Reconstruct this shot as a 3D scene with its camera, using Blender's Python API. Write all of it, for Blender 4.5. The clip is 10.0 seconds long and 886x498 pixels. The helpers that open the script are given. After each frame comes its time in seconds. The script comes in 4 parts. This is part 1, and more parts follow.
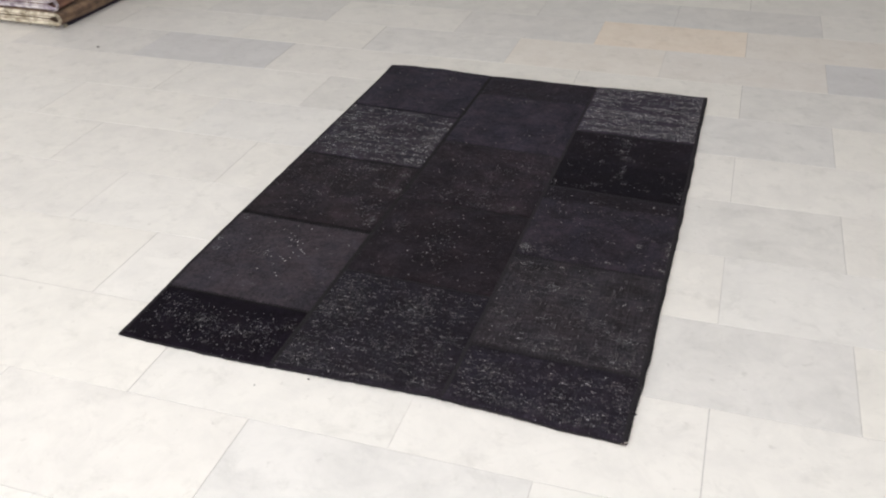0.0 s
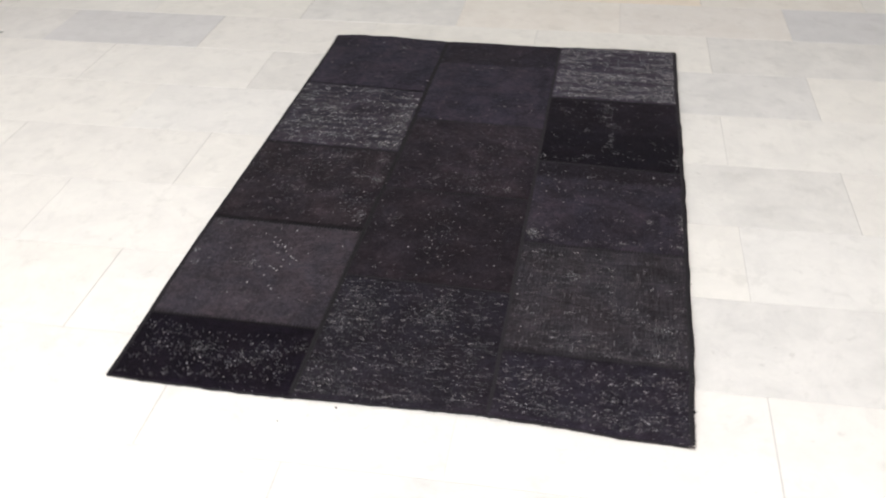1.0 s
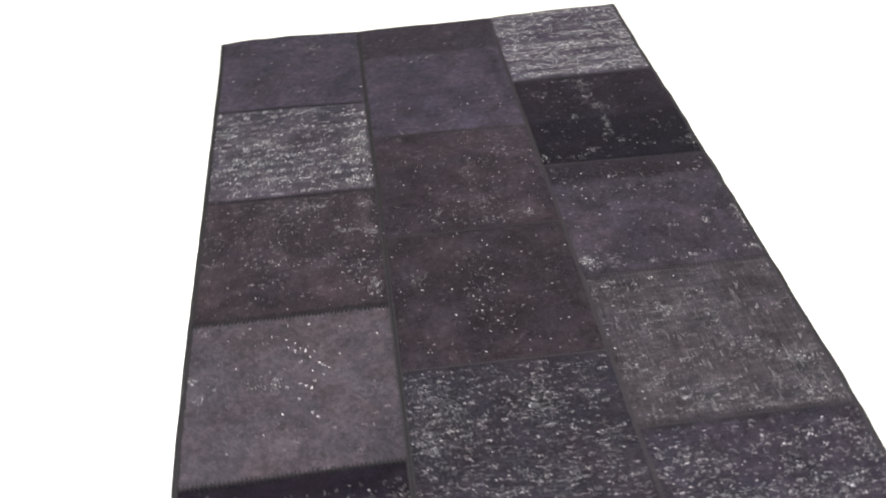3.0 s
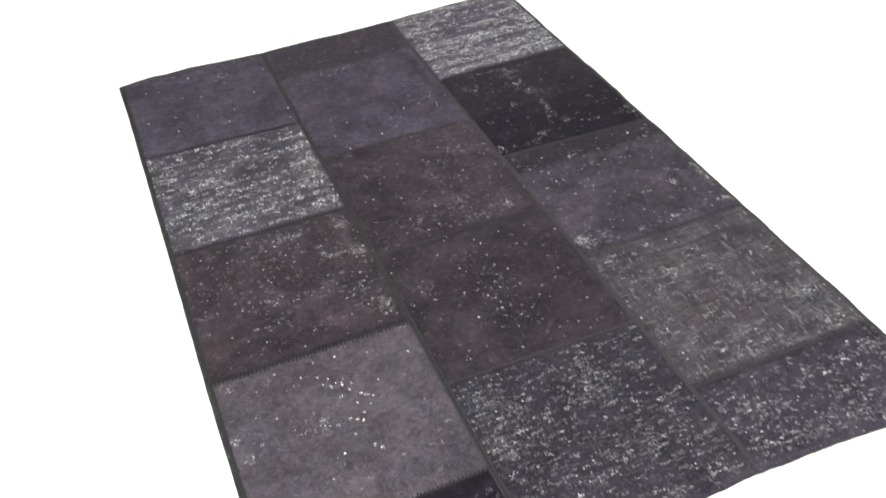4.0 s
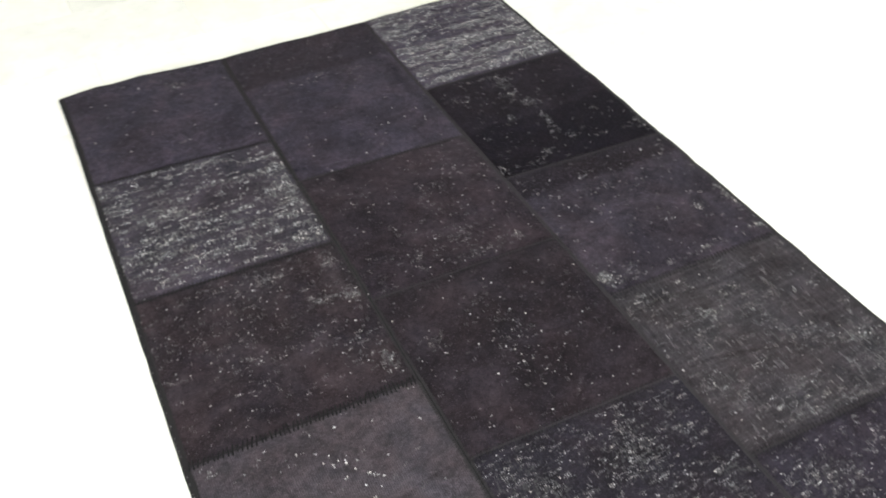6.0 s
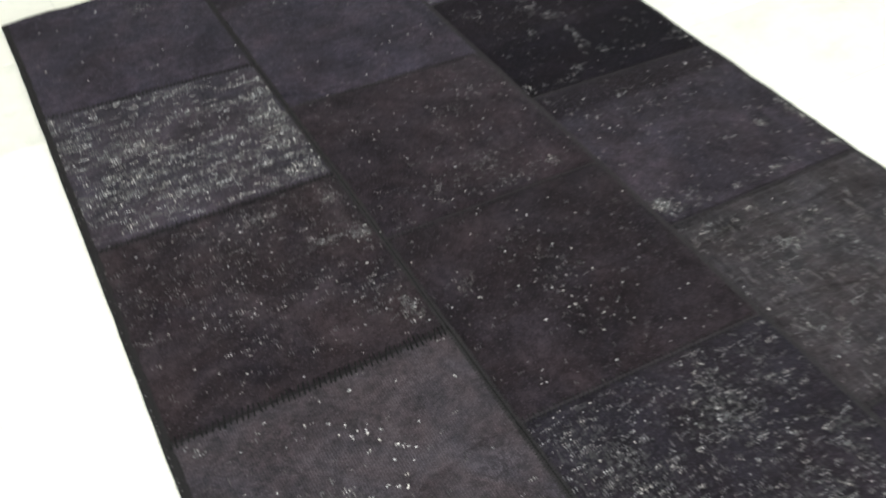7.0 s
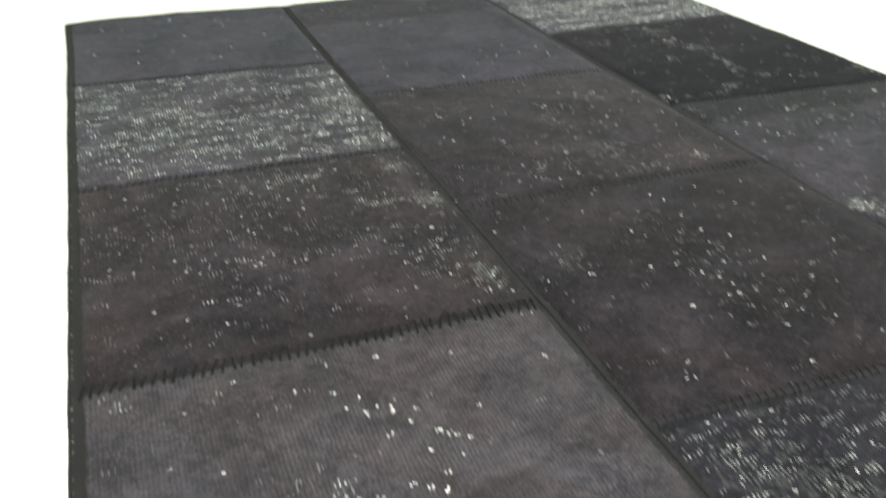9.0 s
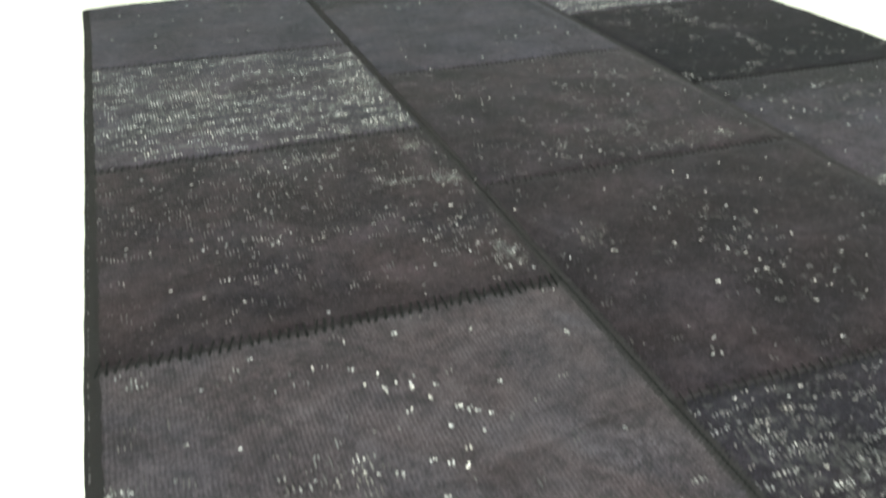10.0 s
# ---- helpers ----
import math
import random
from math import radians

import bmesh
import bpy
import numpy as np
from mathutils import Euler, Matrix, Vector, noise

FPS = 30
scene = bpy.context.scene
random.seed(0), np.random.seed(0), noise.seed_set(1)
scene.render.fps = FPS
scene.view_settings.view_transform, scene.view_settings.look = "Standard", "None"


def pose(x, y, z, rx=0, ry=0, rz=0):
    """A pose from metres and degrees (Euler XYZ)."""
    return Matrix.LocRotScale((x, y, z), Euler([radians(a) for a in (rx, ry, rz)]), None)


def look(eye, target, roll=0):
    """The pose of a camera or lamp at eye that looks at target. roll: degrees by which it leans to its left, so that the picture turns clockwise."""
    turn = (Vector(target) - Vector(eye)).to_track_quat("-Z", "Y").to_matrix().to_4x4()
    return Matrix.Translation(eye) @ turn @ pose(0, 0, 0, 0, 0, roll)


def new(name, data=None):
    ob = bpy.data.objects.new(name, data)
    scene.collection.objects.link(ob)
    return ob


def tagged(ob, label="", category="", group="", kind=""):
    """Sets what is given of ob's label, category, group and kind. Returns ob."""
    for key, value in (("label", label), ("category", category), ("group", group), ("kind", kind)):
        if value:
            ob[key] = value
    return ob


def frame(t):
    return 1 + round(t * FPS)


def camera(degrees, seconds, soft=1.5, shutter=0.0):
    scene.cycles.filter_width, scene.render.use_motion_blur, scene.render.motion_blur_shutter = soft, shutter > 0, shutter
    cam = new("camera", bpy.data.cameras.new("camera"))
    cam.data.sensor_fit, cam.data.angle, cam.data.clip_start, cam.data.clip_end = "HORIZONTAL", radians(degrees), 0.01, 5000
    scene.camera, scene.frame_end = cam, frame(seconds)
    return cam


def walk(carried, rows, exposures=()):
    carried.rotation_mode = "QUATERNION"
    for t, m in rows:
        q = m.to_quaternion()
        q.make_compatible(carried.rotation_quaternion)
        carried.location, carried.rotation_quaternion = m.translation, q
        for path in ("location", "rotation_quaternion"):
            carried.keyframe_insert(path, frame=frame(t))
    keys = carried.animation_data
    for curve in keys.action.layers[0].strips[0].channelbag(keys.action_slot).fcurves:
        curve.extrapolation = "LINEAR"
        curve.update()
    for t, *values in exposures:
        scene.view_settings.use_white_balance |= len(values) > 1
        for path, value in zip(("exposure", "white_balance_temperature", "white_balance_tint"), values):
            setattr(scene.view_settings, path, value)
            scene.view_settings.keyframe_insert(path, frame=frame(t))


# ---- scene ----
cam = camera(52.2, 10.0, soft=1.92, shutter=0.6)
PATH = [
    (0, (1.302, -1.365, 1.314), (0.742, 0.228, 0.242), -1.3),
    (0.2, (1.258, -1.321, 1.317), (0.721, 0.264, 0.222), -1.25),
    (0.5, (1.175, -1.278, 1.309), (0.701, 0.3, 0.175), -0.0),
    (1, (0.976, -1.229, 1.32), (0.656, 0.358, 0.147), -1.5),
    (1.5, (0.796, -1.178, 1.329), (0.642, 0.4, 0.11), -3.7),
    (2, (0.664, -1.014, 1.309), (0.591, 0.527, 0.036), -3.1),
    (2.5, (0.551, -0.835, 1.305), (0.534, 0.678, -0.002), -4.2),
    (2.7, (0.507, -0.793, 1.297), (0.532, 0.724, -0.007), -3.8),
    (3.8, (0.076, -0.65, 1.314), (0.544, 0.774, -0.01), -4.5),
    (4, (0.046, -0.625, 1.315), (0.554, 0.783, -0.011), -4.4),
    (4.5, (0.07, -0.554, 1.296), (0.571, 0.866, -0.021), -3.7),
    (5, (0.139, -0.477, 1.276), (0.587, 0.935, -0.068), -3.5),
    (5.5, (0.123, -0.409, 1.268), (0.554, 0.991, -0.095), -3.7),
    (5.7, (0.077, -0.38, 1.254), (0.587, 1.001, -0.1), -2.8),
    (6.8, (-0.011, -0.192, 1.076), (0.692, 1.064, -0.314), -1.5),
    (7, (0.014, -0.152, 0.984), (0.671, 1.124, -0.409), -2.0),
    (7.5, (0.035, -0.094, 0.765), (0.722, 1.257, -0.539), -0.9),
    (8, (0.051, -0.075, 0.599), (0.721, 1.344, -0.641), -0.7),
    (8.5, (0.064, -0.067, 0.492), (0.705, 1.448, -0.646), -0.8),
    (9, (0.076, -0.043, 0.457), (0.673, 1.605, -0.506), -0.4),
    (9.5, (0.076, -0.033, 0.457), (0.648, 1.668, -0.427), -0.8),
    (10, (0.078, -0.038, 0.437), (0.631, 1.617, -0.54), -1.4),
]
EXPOSURES = [(0, 0.06, 6450, 12), (0.5, 0.17, 6460, 12), (1, 0.40, 6480, 12), (1.5, 0.51, 6500, 10), (2, 0.83, 6500, 10), (2.7, 1.44, 6500, 10), (3.8, 1.84, 6450, 4), (4.5, 1.86, 6450, 3), (5, 1.84, 6450, 1), (5.5, 1.56, 6500, 2), (6.8, 1.0, 6500, 1), (7.5, 1.24, 6560, -8), (8, 1.64, 6720, -9), (8.5, 1.64, 6740, -10), (9, 1.53, 6710, -11), (10, 1.55, 6710, -12)]
walk(cam, [(t, look(eye, target, roll)) for t, eye, target, roll in PATH], EXPOSURES)

# ---- world, sun and area lamps at assumed windows ----
world = bpy.data.worlds.new("sky")
scene.world = world
world.use_nodes = True
_wn = world.node_tree.nodes
_sky = _wn.new("ShaderNodeTexSky")
_sky.sky_type, _sky.sun_disc = "NISHITA", False
_sky.sun_elevation, _sky.sun_rotation = radians(58), radians(20)
world.node_tree.links.new(_sky.outputs[0], _wn["Background"].inputs[0])
_wn["Background"].inputs[1].default_value = 0.1

sun_data = bpy.data.lights.new("sun", "SUN")
sun_data.energy, sun_data.angle, sun_data.color = 2.5, radians(0.5), (1.0, 0.95, 0.88)
sun = new("sun", sun_data)
sun.matrix_world = look((2, 8, 12), (0, 0, 0))


def area_light(name, eye, target, wide, high, watts, colour):
    data = bpy.data.lights.new(name, "AREA")
    data.shape, data.size, data.size_y, data.energy, data.color = "RECTANGLE", wide, high, watts, colour
    ob = new(name, data)
    ob.matrix_world = look(eye, target)
    return ob


# main light: lamps added in the openings of unseen, assumed windows
area_light("area_light_south", (0.2, -3.86, 1.55), (0.2, 0, 1.2), 5.6, 2.1, 275, (0.99, 0.985, 0.995))
area_light("area_light_west", (-4.56, -0.9, 1.55), (0, -0.9, 1.2), 3.4, 2.1, 50, (1.0, 0.955, 0.89))


# ---- materials ----
def shader(name, rough=0.6):
    mat = bpy.data.materials.new(name)
    mat.use_nodes = True
    nt = mat.node_tree
    bsdf = nt.nodes["Principled BSDF"]
    bsdf.inputs["Roughness"].default_value = rough
    return mat, nt, bsdf


def node(nt, kind, **values):
    n = nt.nodes.new("ShaderNode" + kind)
    for key, value in values.items():
        n.inputs[key.replace("_", " ")].default_value = value
    return n


def ramp(nt, source, stops):
    n = nt.nodes.new("ShaderNodeValToRGB")
    n.color_ramp.elements[0].position, n.color_ramp.elements[0].color = stops[0][0], (*stops[0][1], 1)
    n.color_ramp.elements[1].position, n.color_ramp.elements[1].color = stops[-1][0], (*stops[-1][1], 1)
    for p, c in stops[1:-1]:
        e = n.color_ramp.elements.new(p)
        e.color = (*c, 1)
    nt.links.new(source, n.inputs[0])
    return n.outputs[0]


def mix(nt, a, b, fac, mode="MIX"):
    n = nt.nodes.new("ShaderNodeMix")
    n.data_type, n.blend_type = "RGBA", mode
    for value, slot in ((fac, 0), (a, 6), (b, 7)):
        if isinstance(value, (int, float)):
            n.inputs[slot].default_value = value
        elif isinstance(value, tuple):
            n.inputs[slot].default_value = (*value, 1)
        else:
            nt.links.new(value, n.inputs[slot])
    return n.outputs[2]


def bump(nt, bsdf, height, strength, distance):
    n = node(nt, "Bump", Strength=strength, Distance=distance)
    nt.links.new(height, n.inputs["Height"])
    nt.links.new(n.outputs[0], bsdf.inputs["Normal"])
    return n


def marble(name, light, dark):
    """Honed marble: cloudy body, fine veins, each slab with its own cut and tone."""
    mat, nt, bsdf = shader(name, 0.3)
    co = node(nt, "TexCoord")
    info = nt.nodes.new("ShaderNodeObjectInfo")
    geo = nt.nodes.new("ShaderNodeNewGeometry")
    add = nt.nodes.new("ShaderNodeMath")
    nt.links.new(info.outputs["Random"], add.inputs[0])
    nt.links.new(geo.outputs["Random Per Island"], add.inputs[1])
    far = nt.nodes.new("ShaderNodeVectorMath")
    far.operation = "SCALE"
    far.inputs[0].default_value = (37, 53, 71)
    nt.links.new(add.outputs[0], far.inputs["Scale"])
    shift = nt.nodes.new("ShaderNodeVectorMath")
    nt.links.new(co.outputs["Object"], shift.inputs[0])
    nt.links.new(far.outputs[0], shift.inputs[1])
    cloud = node(nt, "TexNoise", Scale=9.0, Detail=7.0, Roughness=0.66, Distortion=0.35)
    vein = node(nt, "TexNoise", Scale=6.0, Detail=6.0, Roughness=0.6, Distortion=1.0)
    fleck = node(nt, "TexNoise", Scale=15.0, Detail=7.0, Roughness=0.68, Distortion=0.3)
    fine = node(nt, "TexNoise", Scale=160.0, Detail=3.0, Roughness=0.6)
    for n in (cloud, vein, fleck, fine):
        nt.links.new(shift.outputs[0], n.inputs["Vector"])
    base = ramp(nt, cloud.outputs[0], [(0.32, dark), (0.6, light)])
    lines = ramp(nt, vein.outputs[0], [(0.455, (0, 0, 0)), (0.49, (1, 1, 1)), (0.51, (1, 1, 1)), (0.545, (0, 0, 0))])
    weight = nt.nodes.new("ShaderNodeMath")
    weight.operation = "MULTIPLY"
    nt.links.new(lines, weight.inputs[0])
    weight.inputs[1].default_value = 0.07
    base = mix(nt, base, tuple(c * 0.72 for c in dark), weight.outputs[0])
    spots = ramp(nt, fleck.outputs[0], [(0.54, (0, 0, 0)), (0.80, (0.6, 0.6, 0.6))])
    base = mix(nt, base, tuple(c * q for c, q in zip(dark, (0.74, 0.745, 0.73))), spots)
    speck = node(nt, "TexNoise", Scale=38.0, Detail=4.0, Roughness=0.6, Distortion=0.2)
    nt.links.new(shift.outputs[0], speck.inputs["Vector"])
    mineral = ramp(nt, speck.outputs[0], [(0.65, (0, 0, 0)), (0.78, (0.34, 0.34, 0.34))])
    base = mix(nt, base, tuple(c * q for c, q in zip(dark, (0.52, 0.51, 0.49))), mineral)
    tone = nt.nodes.new("ShaderNodeMath")
    tone.operation = "FRACT"
    nt.links.new(add.outputs[0], tone.inputs[0])
    tones = ramp(nt, tone.outputs[0], [(0.0, (0.955, 0.95, 0.945)), (0.35, (1, 1, 1)), (0.7, (0.99, 0.985, 0.97)), (1.0, (0.965, 0.97, 0.98))])
    base = mix(nt, base, tones, 1.0, "MULTIPLY")
    nt.links.new(base, bsdf.inputs["Base Color"])
    rough = nt.nodes.new("ShaderNodeMapRange")
    rough.inputs["To Min"].default_value, rough.inputs["To Max"].default_value = 0.24, 0.42
    nt.links.new(cloud.outputs[0], rough.inputs["Value"])
    nt.links.new(rough.outputs[0], bsdf.inputs["Roughness"])
    bump(nt, bsdf, fine.outputs[0], 0.08, 0.0006)
    return mat


def pile(name, colour, other, ribs=0.2, mottle=0.85, sheen=0.042, fleck=(0.05, 0.022, 0.018), streaks=(), cloud=0.5, seed=0, band=None, veil=0.05, smudge=0.25):
    """Short shorn wool pile, over-dyed: mottled dye, ribs along the warp, old colour glimmering through."""
    mat, nt, bsdf = shader(name, 0.95)
    co = node(nt, "TexCoord")
    big = node(nt, "TexNoise", Scale=11.0, Detail=6.0, Roughness=0.68, Distortion=0.7)
    mid = node(nt, "TexNoise", Scale=80.0, Detail=4.0, Roughness=0.75)
    fine = node(nt, "TexNoise", Scale=480.0, Detail=2.0, Roughness=0.7)
    old = node(nt, "TexNoise", Scale=240.0, Detail=3.0, Roughness=0.6)
    rib = node(nt, "TexWave", Scale=87.0, Distortion=3.2, Detail=3.0, Detail_Scale=1.2)
    rib.bands_direction = "X"
    for n in (big, mid, fine, old, rib):
        nt.links.new(co.outputs["Object"], n.inputs["Vector"])
    dye = ramp(nt, big.outputs[0], [(0.30, other), (0.50, colour), (0.72, tuple(1.4 * q for q in colour))])
    dye = mix(nt, colour, dye, mottle)
    if band:
        # a strip of another dye bath across the patch, its border bled and uneven
        split = nt.nodes.new("ShaderNodeSeparateXYZ")
        nt.links.new(co.outputs["Object"], split.inputs[0])
        bleed = nt.nodes.new("ShaderNodeMath")
        bleed.operation = "MULTIPLY_ADD"
        bleed.inputs[1].default_value = 0.05
        nt.links.new(big.outputs[0], bleed.inputs[0])
        nt.links.new(split.outputs["Y"], bleed.inputs[2])
        lower, upper = (nt.nodes.new("ShaderNodeMapRange") for _ in range(2))
        for edge, at, side in ((lower, band[0], 1), (upper, band[1], -1)):
            edge.interpolation_type = "SMOOTHSTEP"
            edge.inputs["From Min"].default_value, edge.inputs["From Max"].default_value = at + 0.025 - 0.014 * side, at + 0.025 + 0.014 * side
            nt.links.new(bleed.outputs[0], edge.inputs["Value"])
        both = nt.nodes.new("ShaderNodeMath")
        both.operation = "MULTIPLY"
        nt.links.new(lower.outputs[0], both.inputs[0])
        nt.links.new(upper.outputs[0], both.inputs[1])
        dye = mix(nt, dye, band[2], both.outputs[0])
    # uneven wash of the over-dye, some palms wide
    place = node(nt, "Mapping", Location=(seed * 3.7, seed * 1.9, 0.0))
    nt.links.new(co.outputs["Object"], place.inputs["Vector"])
    wash = node(nt, "TexNoise", Scale=7.5, Detail=5.0, Roughness=0.6, Distortion=1.2)
    nt.links.new(place.outputs[0], wash.inputs["Vector"])
    haze = ramp(nt, wash.outputs[0], [(0.34, (0.58, 0.58, 0.59)), (0.5, (1.0, 1.0, 1.0)), (0.66, (1.65, 1.67, 1.68))])
    dye = mix(nt, dye, haze, cloud, "MULTIPLY")
    # the old wool takes the dye warmer here and cooler there
    hue = node(nt, "TexNoise", Scale=10.0, Detail=3.0, Roughness=0.55, Distortion=0.6)
    other_place = node(nt, "Mapping", Location=(seed * 2.3 + 4.0, 7.0 - seed * 1.3, 0.0))
    nt.links.new(co.outputs["Object"], other_place.inputs["Vector"])
    nt.links.new(other_place.outputs[0], hue.inputs["Vector"])
    shade = ramp(nt, hue.outputs[0], [(0.36, (1.13, 0.97, 0.90)), (0.5, (1, 1, 1)), (0.64, (0.89, 1.0, 1.13))])
    dye = mix(nt, dye, shade, 0.35, "MULTIPLY")
    grain = ramp(nt, mid.outputs[0], [(0.3, (0.55, 0.55, 0.55)), (0.72, (1.4, 1.38, 1.36))])
    dye = mix(nt, dye, grain, 0.85, "MULTIPLY")
    fuzz = ramp(nt, fine.outputs[0], [(0.3, (0.45, 0.45, 0.45)), (0.7, (1.5, 1.5, 1.5))])
    dye = mix(nt, dye, fuzz, 0.6, "MULTIPLY")
    lines = ramp(nt, rib.outputs[0], [(0.0, (0.6, 0.6, 0.6)), (0.6, (1.15, 1.15, 1.15))])
    shorn = node(nt, "TexNoise", Scale=13.0, Detail=4.0, Roughness=0.6)
    nt.links.new(place.outputs[0], shorn.inputs["Vector"])
    show = nt.nodes.new("ShaderNodeMapRange")
    show.inputs["From Min"].default_value, show.inputs["From Max"].default_value = 0.36, 0.64
    show.inputs["To Min"].default_value, show.inputs["To Max"].default_value = 0.25 * ribs, ribs
    nt.links.new(shorn.outputs[0], show.inputs["Value"])
    dye = mix(nt, dye, lines, show.outputs[0], "MULTIPLY")
    # thin wandering smears of dirt, here and there
    smear = node(nt, "TexNoise", Scale=24.0, Detail=5.0, Roughness=0.62, Distortion=1.6)
    where = node(nt, "TexNoise", Scale=8.0, Detail=3.0, Roughness=0.6)
    for n in (smear, where):
        nt.links.new(place.outputs[0], n.inputs["Vector"])
    thin = ramp(nt, smear.outputs[0], [(0.455, (0, 0, 0)), (0.5, (1, 1, 1)), (0.545, (0, 0, 0))])
    there = ramp(nt, where.outputs[0], [(0.44, (0, 0, 0)), (0.6, (smudge, smudge, smudge))])
    dirt = mix(nt, thin, there, 1.0, "MULTIPLY")
    dye = mix(nt, dye, tuple(0.45 * q for q in colour), dirt)
    rare = ramp(nt, old.outputs[0], [(0.58, (0, 0, 0)), (0.70, (0.8, 0.8, 0.8))])
    dye = mix(nt, dye, fleck, rare)
    for sx, sy, low, amount in streaks:
        stretch = node(nt, "Mapping", Scale=(sx, sy, 1.0))
        nt.links.new(co.outputs["Object"], stretch.inputs["Vector"])
        worn = node(nt, "TexNoise", Scale=1.0, Detail=5.0, Roughness=0.65)
        nt.links.new(stretch.outputs[0], worn.inputs["Vector"])
        faded = ramp(nt, worn.outputs[0], [(low, (0, 0, 0)), (low + 0.22, (amount, amount, amount))])
        dye = mix(nt, dye, tuple(2.6 * q + 0.022 for q in colour), faded)
    # threads greyed where the pile is thin: the attribute tells how thin
    thin_pile = nt.nodes.new("ShaderNodeAttribute")
    thin_pile.attribute_name = "wear"
    total = thin_pile.outputs["Fac"]
    for sx, sy, weight in ((290.0, 70.0, 2.4), (110.0, 210.0, 1.6)):
        lay = node(nt, "Mapping", Scale=(sx, sy, 1.0))
        nt.links.new(co.outputs["Object"], lay.inputs["Vector"])
        broken = node(nt, "TexNoise", Scale=1.0, Detail=3.0, Roughness=0.6)
        nt.links.new(lay.outputs[0], broken.inputs["Vector"])
        add = nt.nodes.new("ShaderNodeMath")
        add.operation = "MULTIPLY_ADD"
        add.inputs[1].default_value = weight
        nt.links.new(broken.outputs[0], add.inputs[0])
        nt.links.new(total, add.inputs[2])
        total = add.outputs[0]
    grey = nt.nodes.new("ShaderNodeMapRange")
    grey.interpolation_type = "SMOOTHSTEP"
    grey.inputs["From Min"].default_value, grey.inputs["From Max"].default_value = 2.42, 3.0
    nt.links.new(total, grey.inputs["Value"])
    dye = mix(nt, dye, (veil, 0.975 * veil, 1.03 * veil), grey.outputs[0])
    nt.links.new(dye, bsdf.inputs["Base Color"])
    bsdf.inputs["Sheen Weight"].default_value = sheen * min(1.0, colour[0] / 0.018)
    bsdf.inputs["Sheen Roughness"].default_value = 0.4
    bsdf.inputs["Sheen Tint"].default_value = (0.88, 0.97, 1.0, 1.0)
    bsdf.inputs["Specular IOR Level"].default_value = 0.04
    b = bump(nt, bsdf, fine.outputs[0], 0.5, 0.0012)
    b2 = node(nt, "Bump", Strength=0.25 * ribs + 0.05, Distance=0.0015)
    nt.links.new(rib.outputs[0], b2.inputs["Height"])
    nt.links.new(b2.outputs[0], b.inputs["Normal"])
    return mat


def yarn(name, low, high, rough=0.9):
    """Thread whose strands differ in tone, one by one."""
    mat, nt, bsdf = shader(name, rough)
    geo = nt.nodes.new("ShaderNodeNewGeometry")
    info = nt.nodes.new("ShaderNodeObjectInfo")
    add = nt.nodes.new("ShaderNodeMath")
    nt.links.new(info.outputs["Random"], add.inputs[0])
    nt.links.new(geo.outputs["Random Per Island"], add.inputs[1])
    tone = nt.nodes.new("ShaderNodeMath")
    tone.operation = "FRACT"
    nt.links.new(add.outputs[0], tone.inputs[0])
    co = node(nt, "TexCoord")
    fine = node(nt, "TexNoise", Scale=600.0, Detail=2.0)
    nt.links.new(co.outputs["Object"], fine.inputs["Vector"])
    base = ramp(nt, tone.outputs[0], [(0.0, low), (0.42, tuple(0.90 * a + 0.10 * b for a, b in zip(low, high))), (0.75, tuple(0.62 * a + 0.38 * b for a, b in zip(low, high))), (1.0, high)])
    grain = ramp(nt, fine.outputs[0], [(0.3, (0.7, 0.7, 0.7)), (0.7, (1.15, 1.15, 1.15))])
    nt.links.new(mix(nt, base, grain, 0.7, "MULTIPLY"), bsdf.inputs["Base Color"])
    bsdf.inputs["Specular IOR Level"].default_value = 0.2
    bump(nt, bsdf, fine.outputs[0], 0.4, 0.0008)
    return mat


def cotton(name):
    """Bare warp cotton, from dyed grey to almost white as its tone says."""
    mat, nt, bsdf = shader(name, 0.9)
    tone = nt.nodes.new("ShaderNodeAttribute")
    tone.attribute_name = "tone"
    co = node(nt, "TexCoord")
    fine = node(nt, "TexNoise", Scale=520.0, Detail=2.0)
    wide = node(nt, "TexNoise", Scale=60.0, Detail=3.0)
    for n in (fine, wide):
        nt.links.new(co.outputs["Object"], n.inputs["Vector"])
    base = ramp(nt, tone.outputs["Fac"], [(0.0, (0.030, 0.029, 0.031)), (0.35, (0.072, 0.070, 0.074)), (0.6, (0.15, 0.147, 0.153)), (0.8, (0.30, 0.295, 0.30)), (1.0, (0.60, 0.59, 0.585))])
    grain = ramp(nt, fine.outputs[0], [(0.3, (0.6, 0.6, 0.6)), (0.7, (1.2, 1.2, 1.2))])
    tint = ramp(nt, wide.outputs[0], [(0.35, (1.06, 0.99, 0.95)), (0.6, (0.98, 0.99, 1.05))])
    base = mix(nt, mix(nt, base, grain, 0.7, "MULTIPLY"), tint, 0.8, "MULTIPLY")
    nt.links.new(base, bsdf.inputs["Base Color"])
    bsdf.inputs["Specular IOR Level"].default_value = 0.15
    bump(nt, bsdf, fine.outputs[0], 0.4, 0.0008)
    return mat


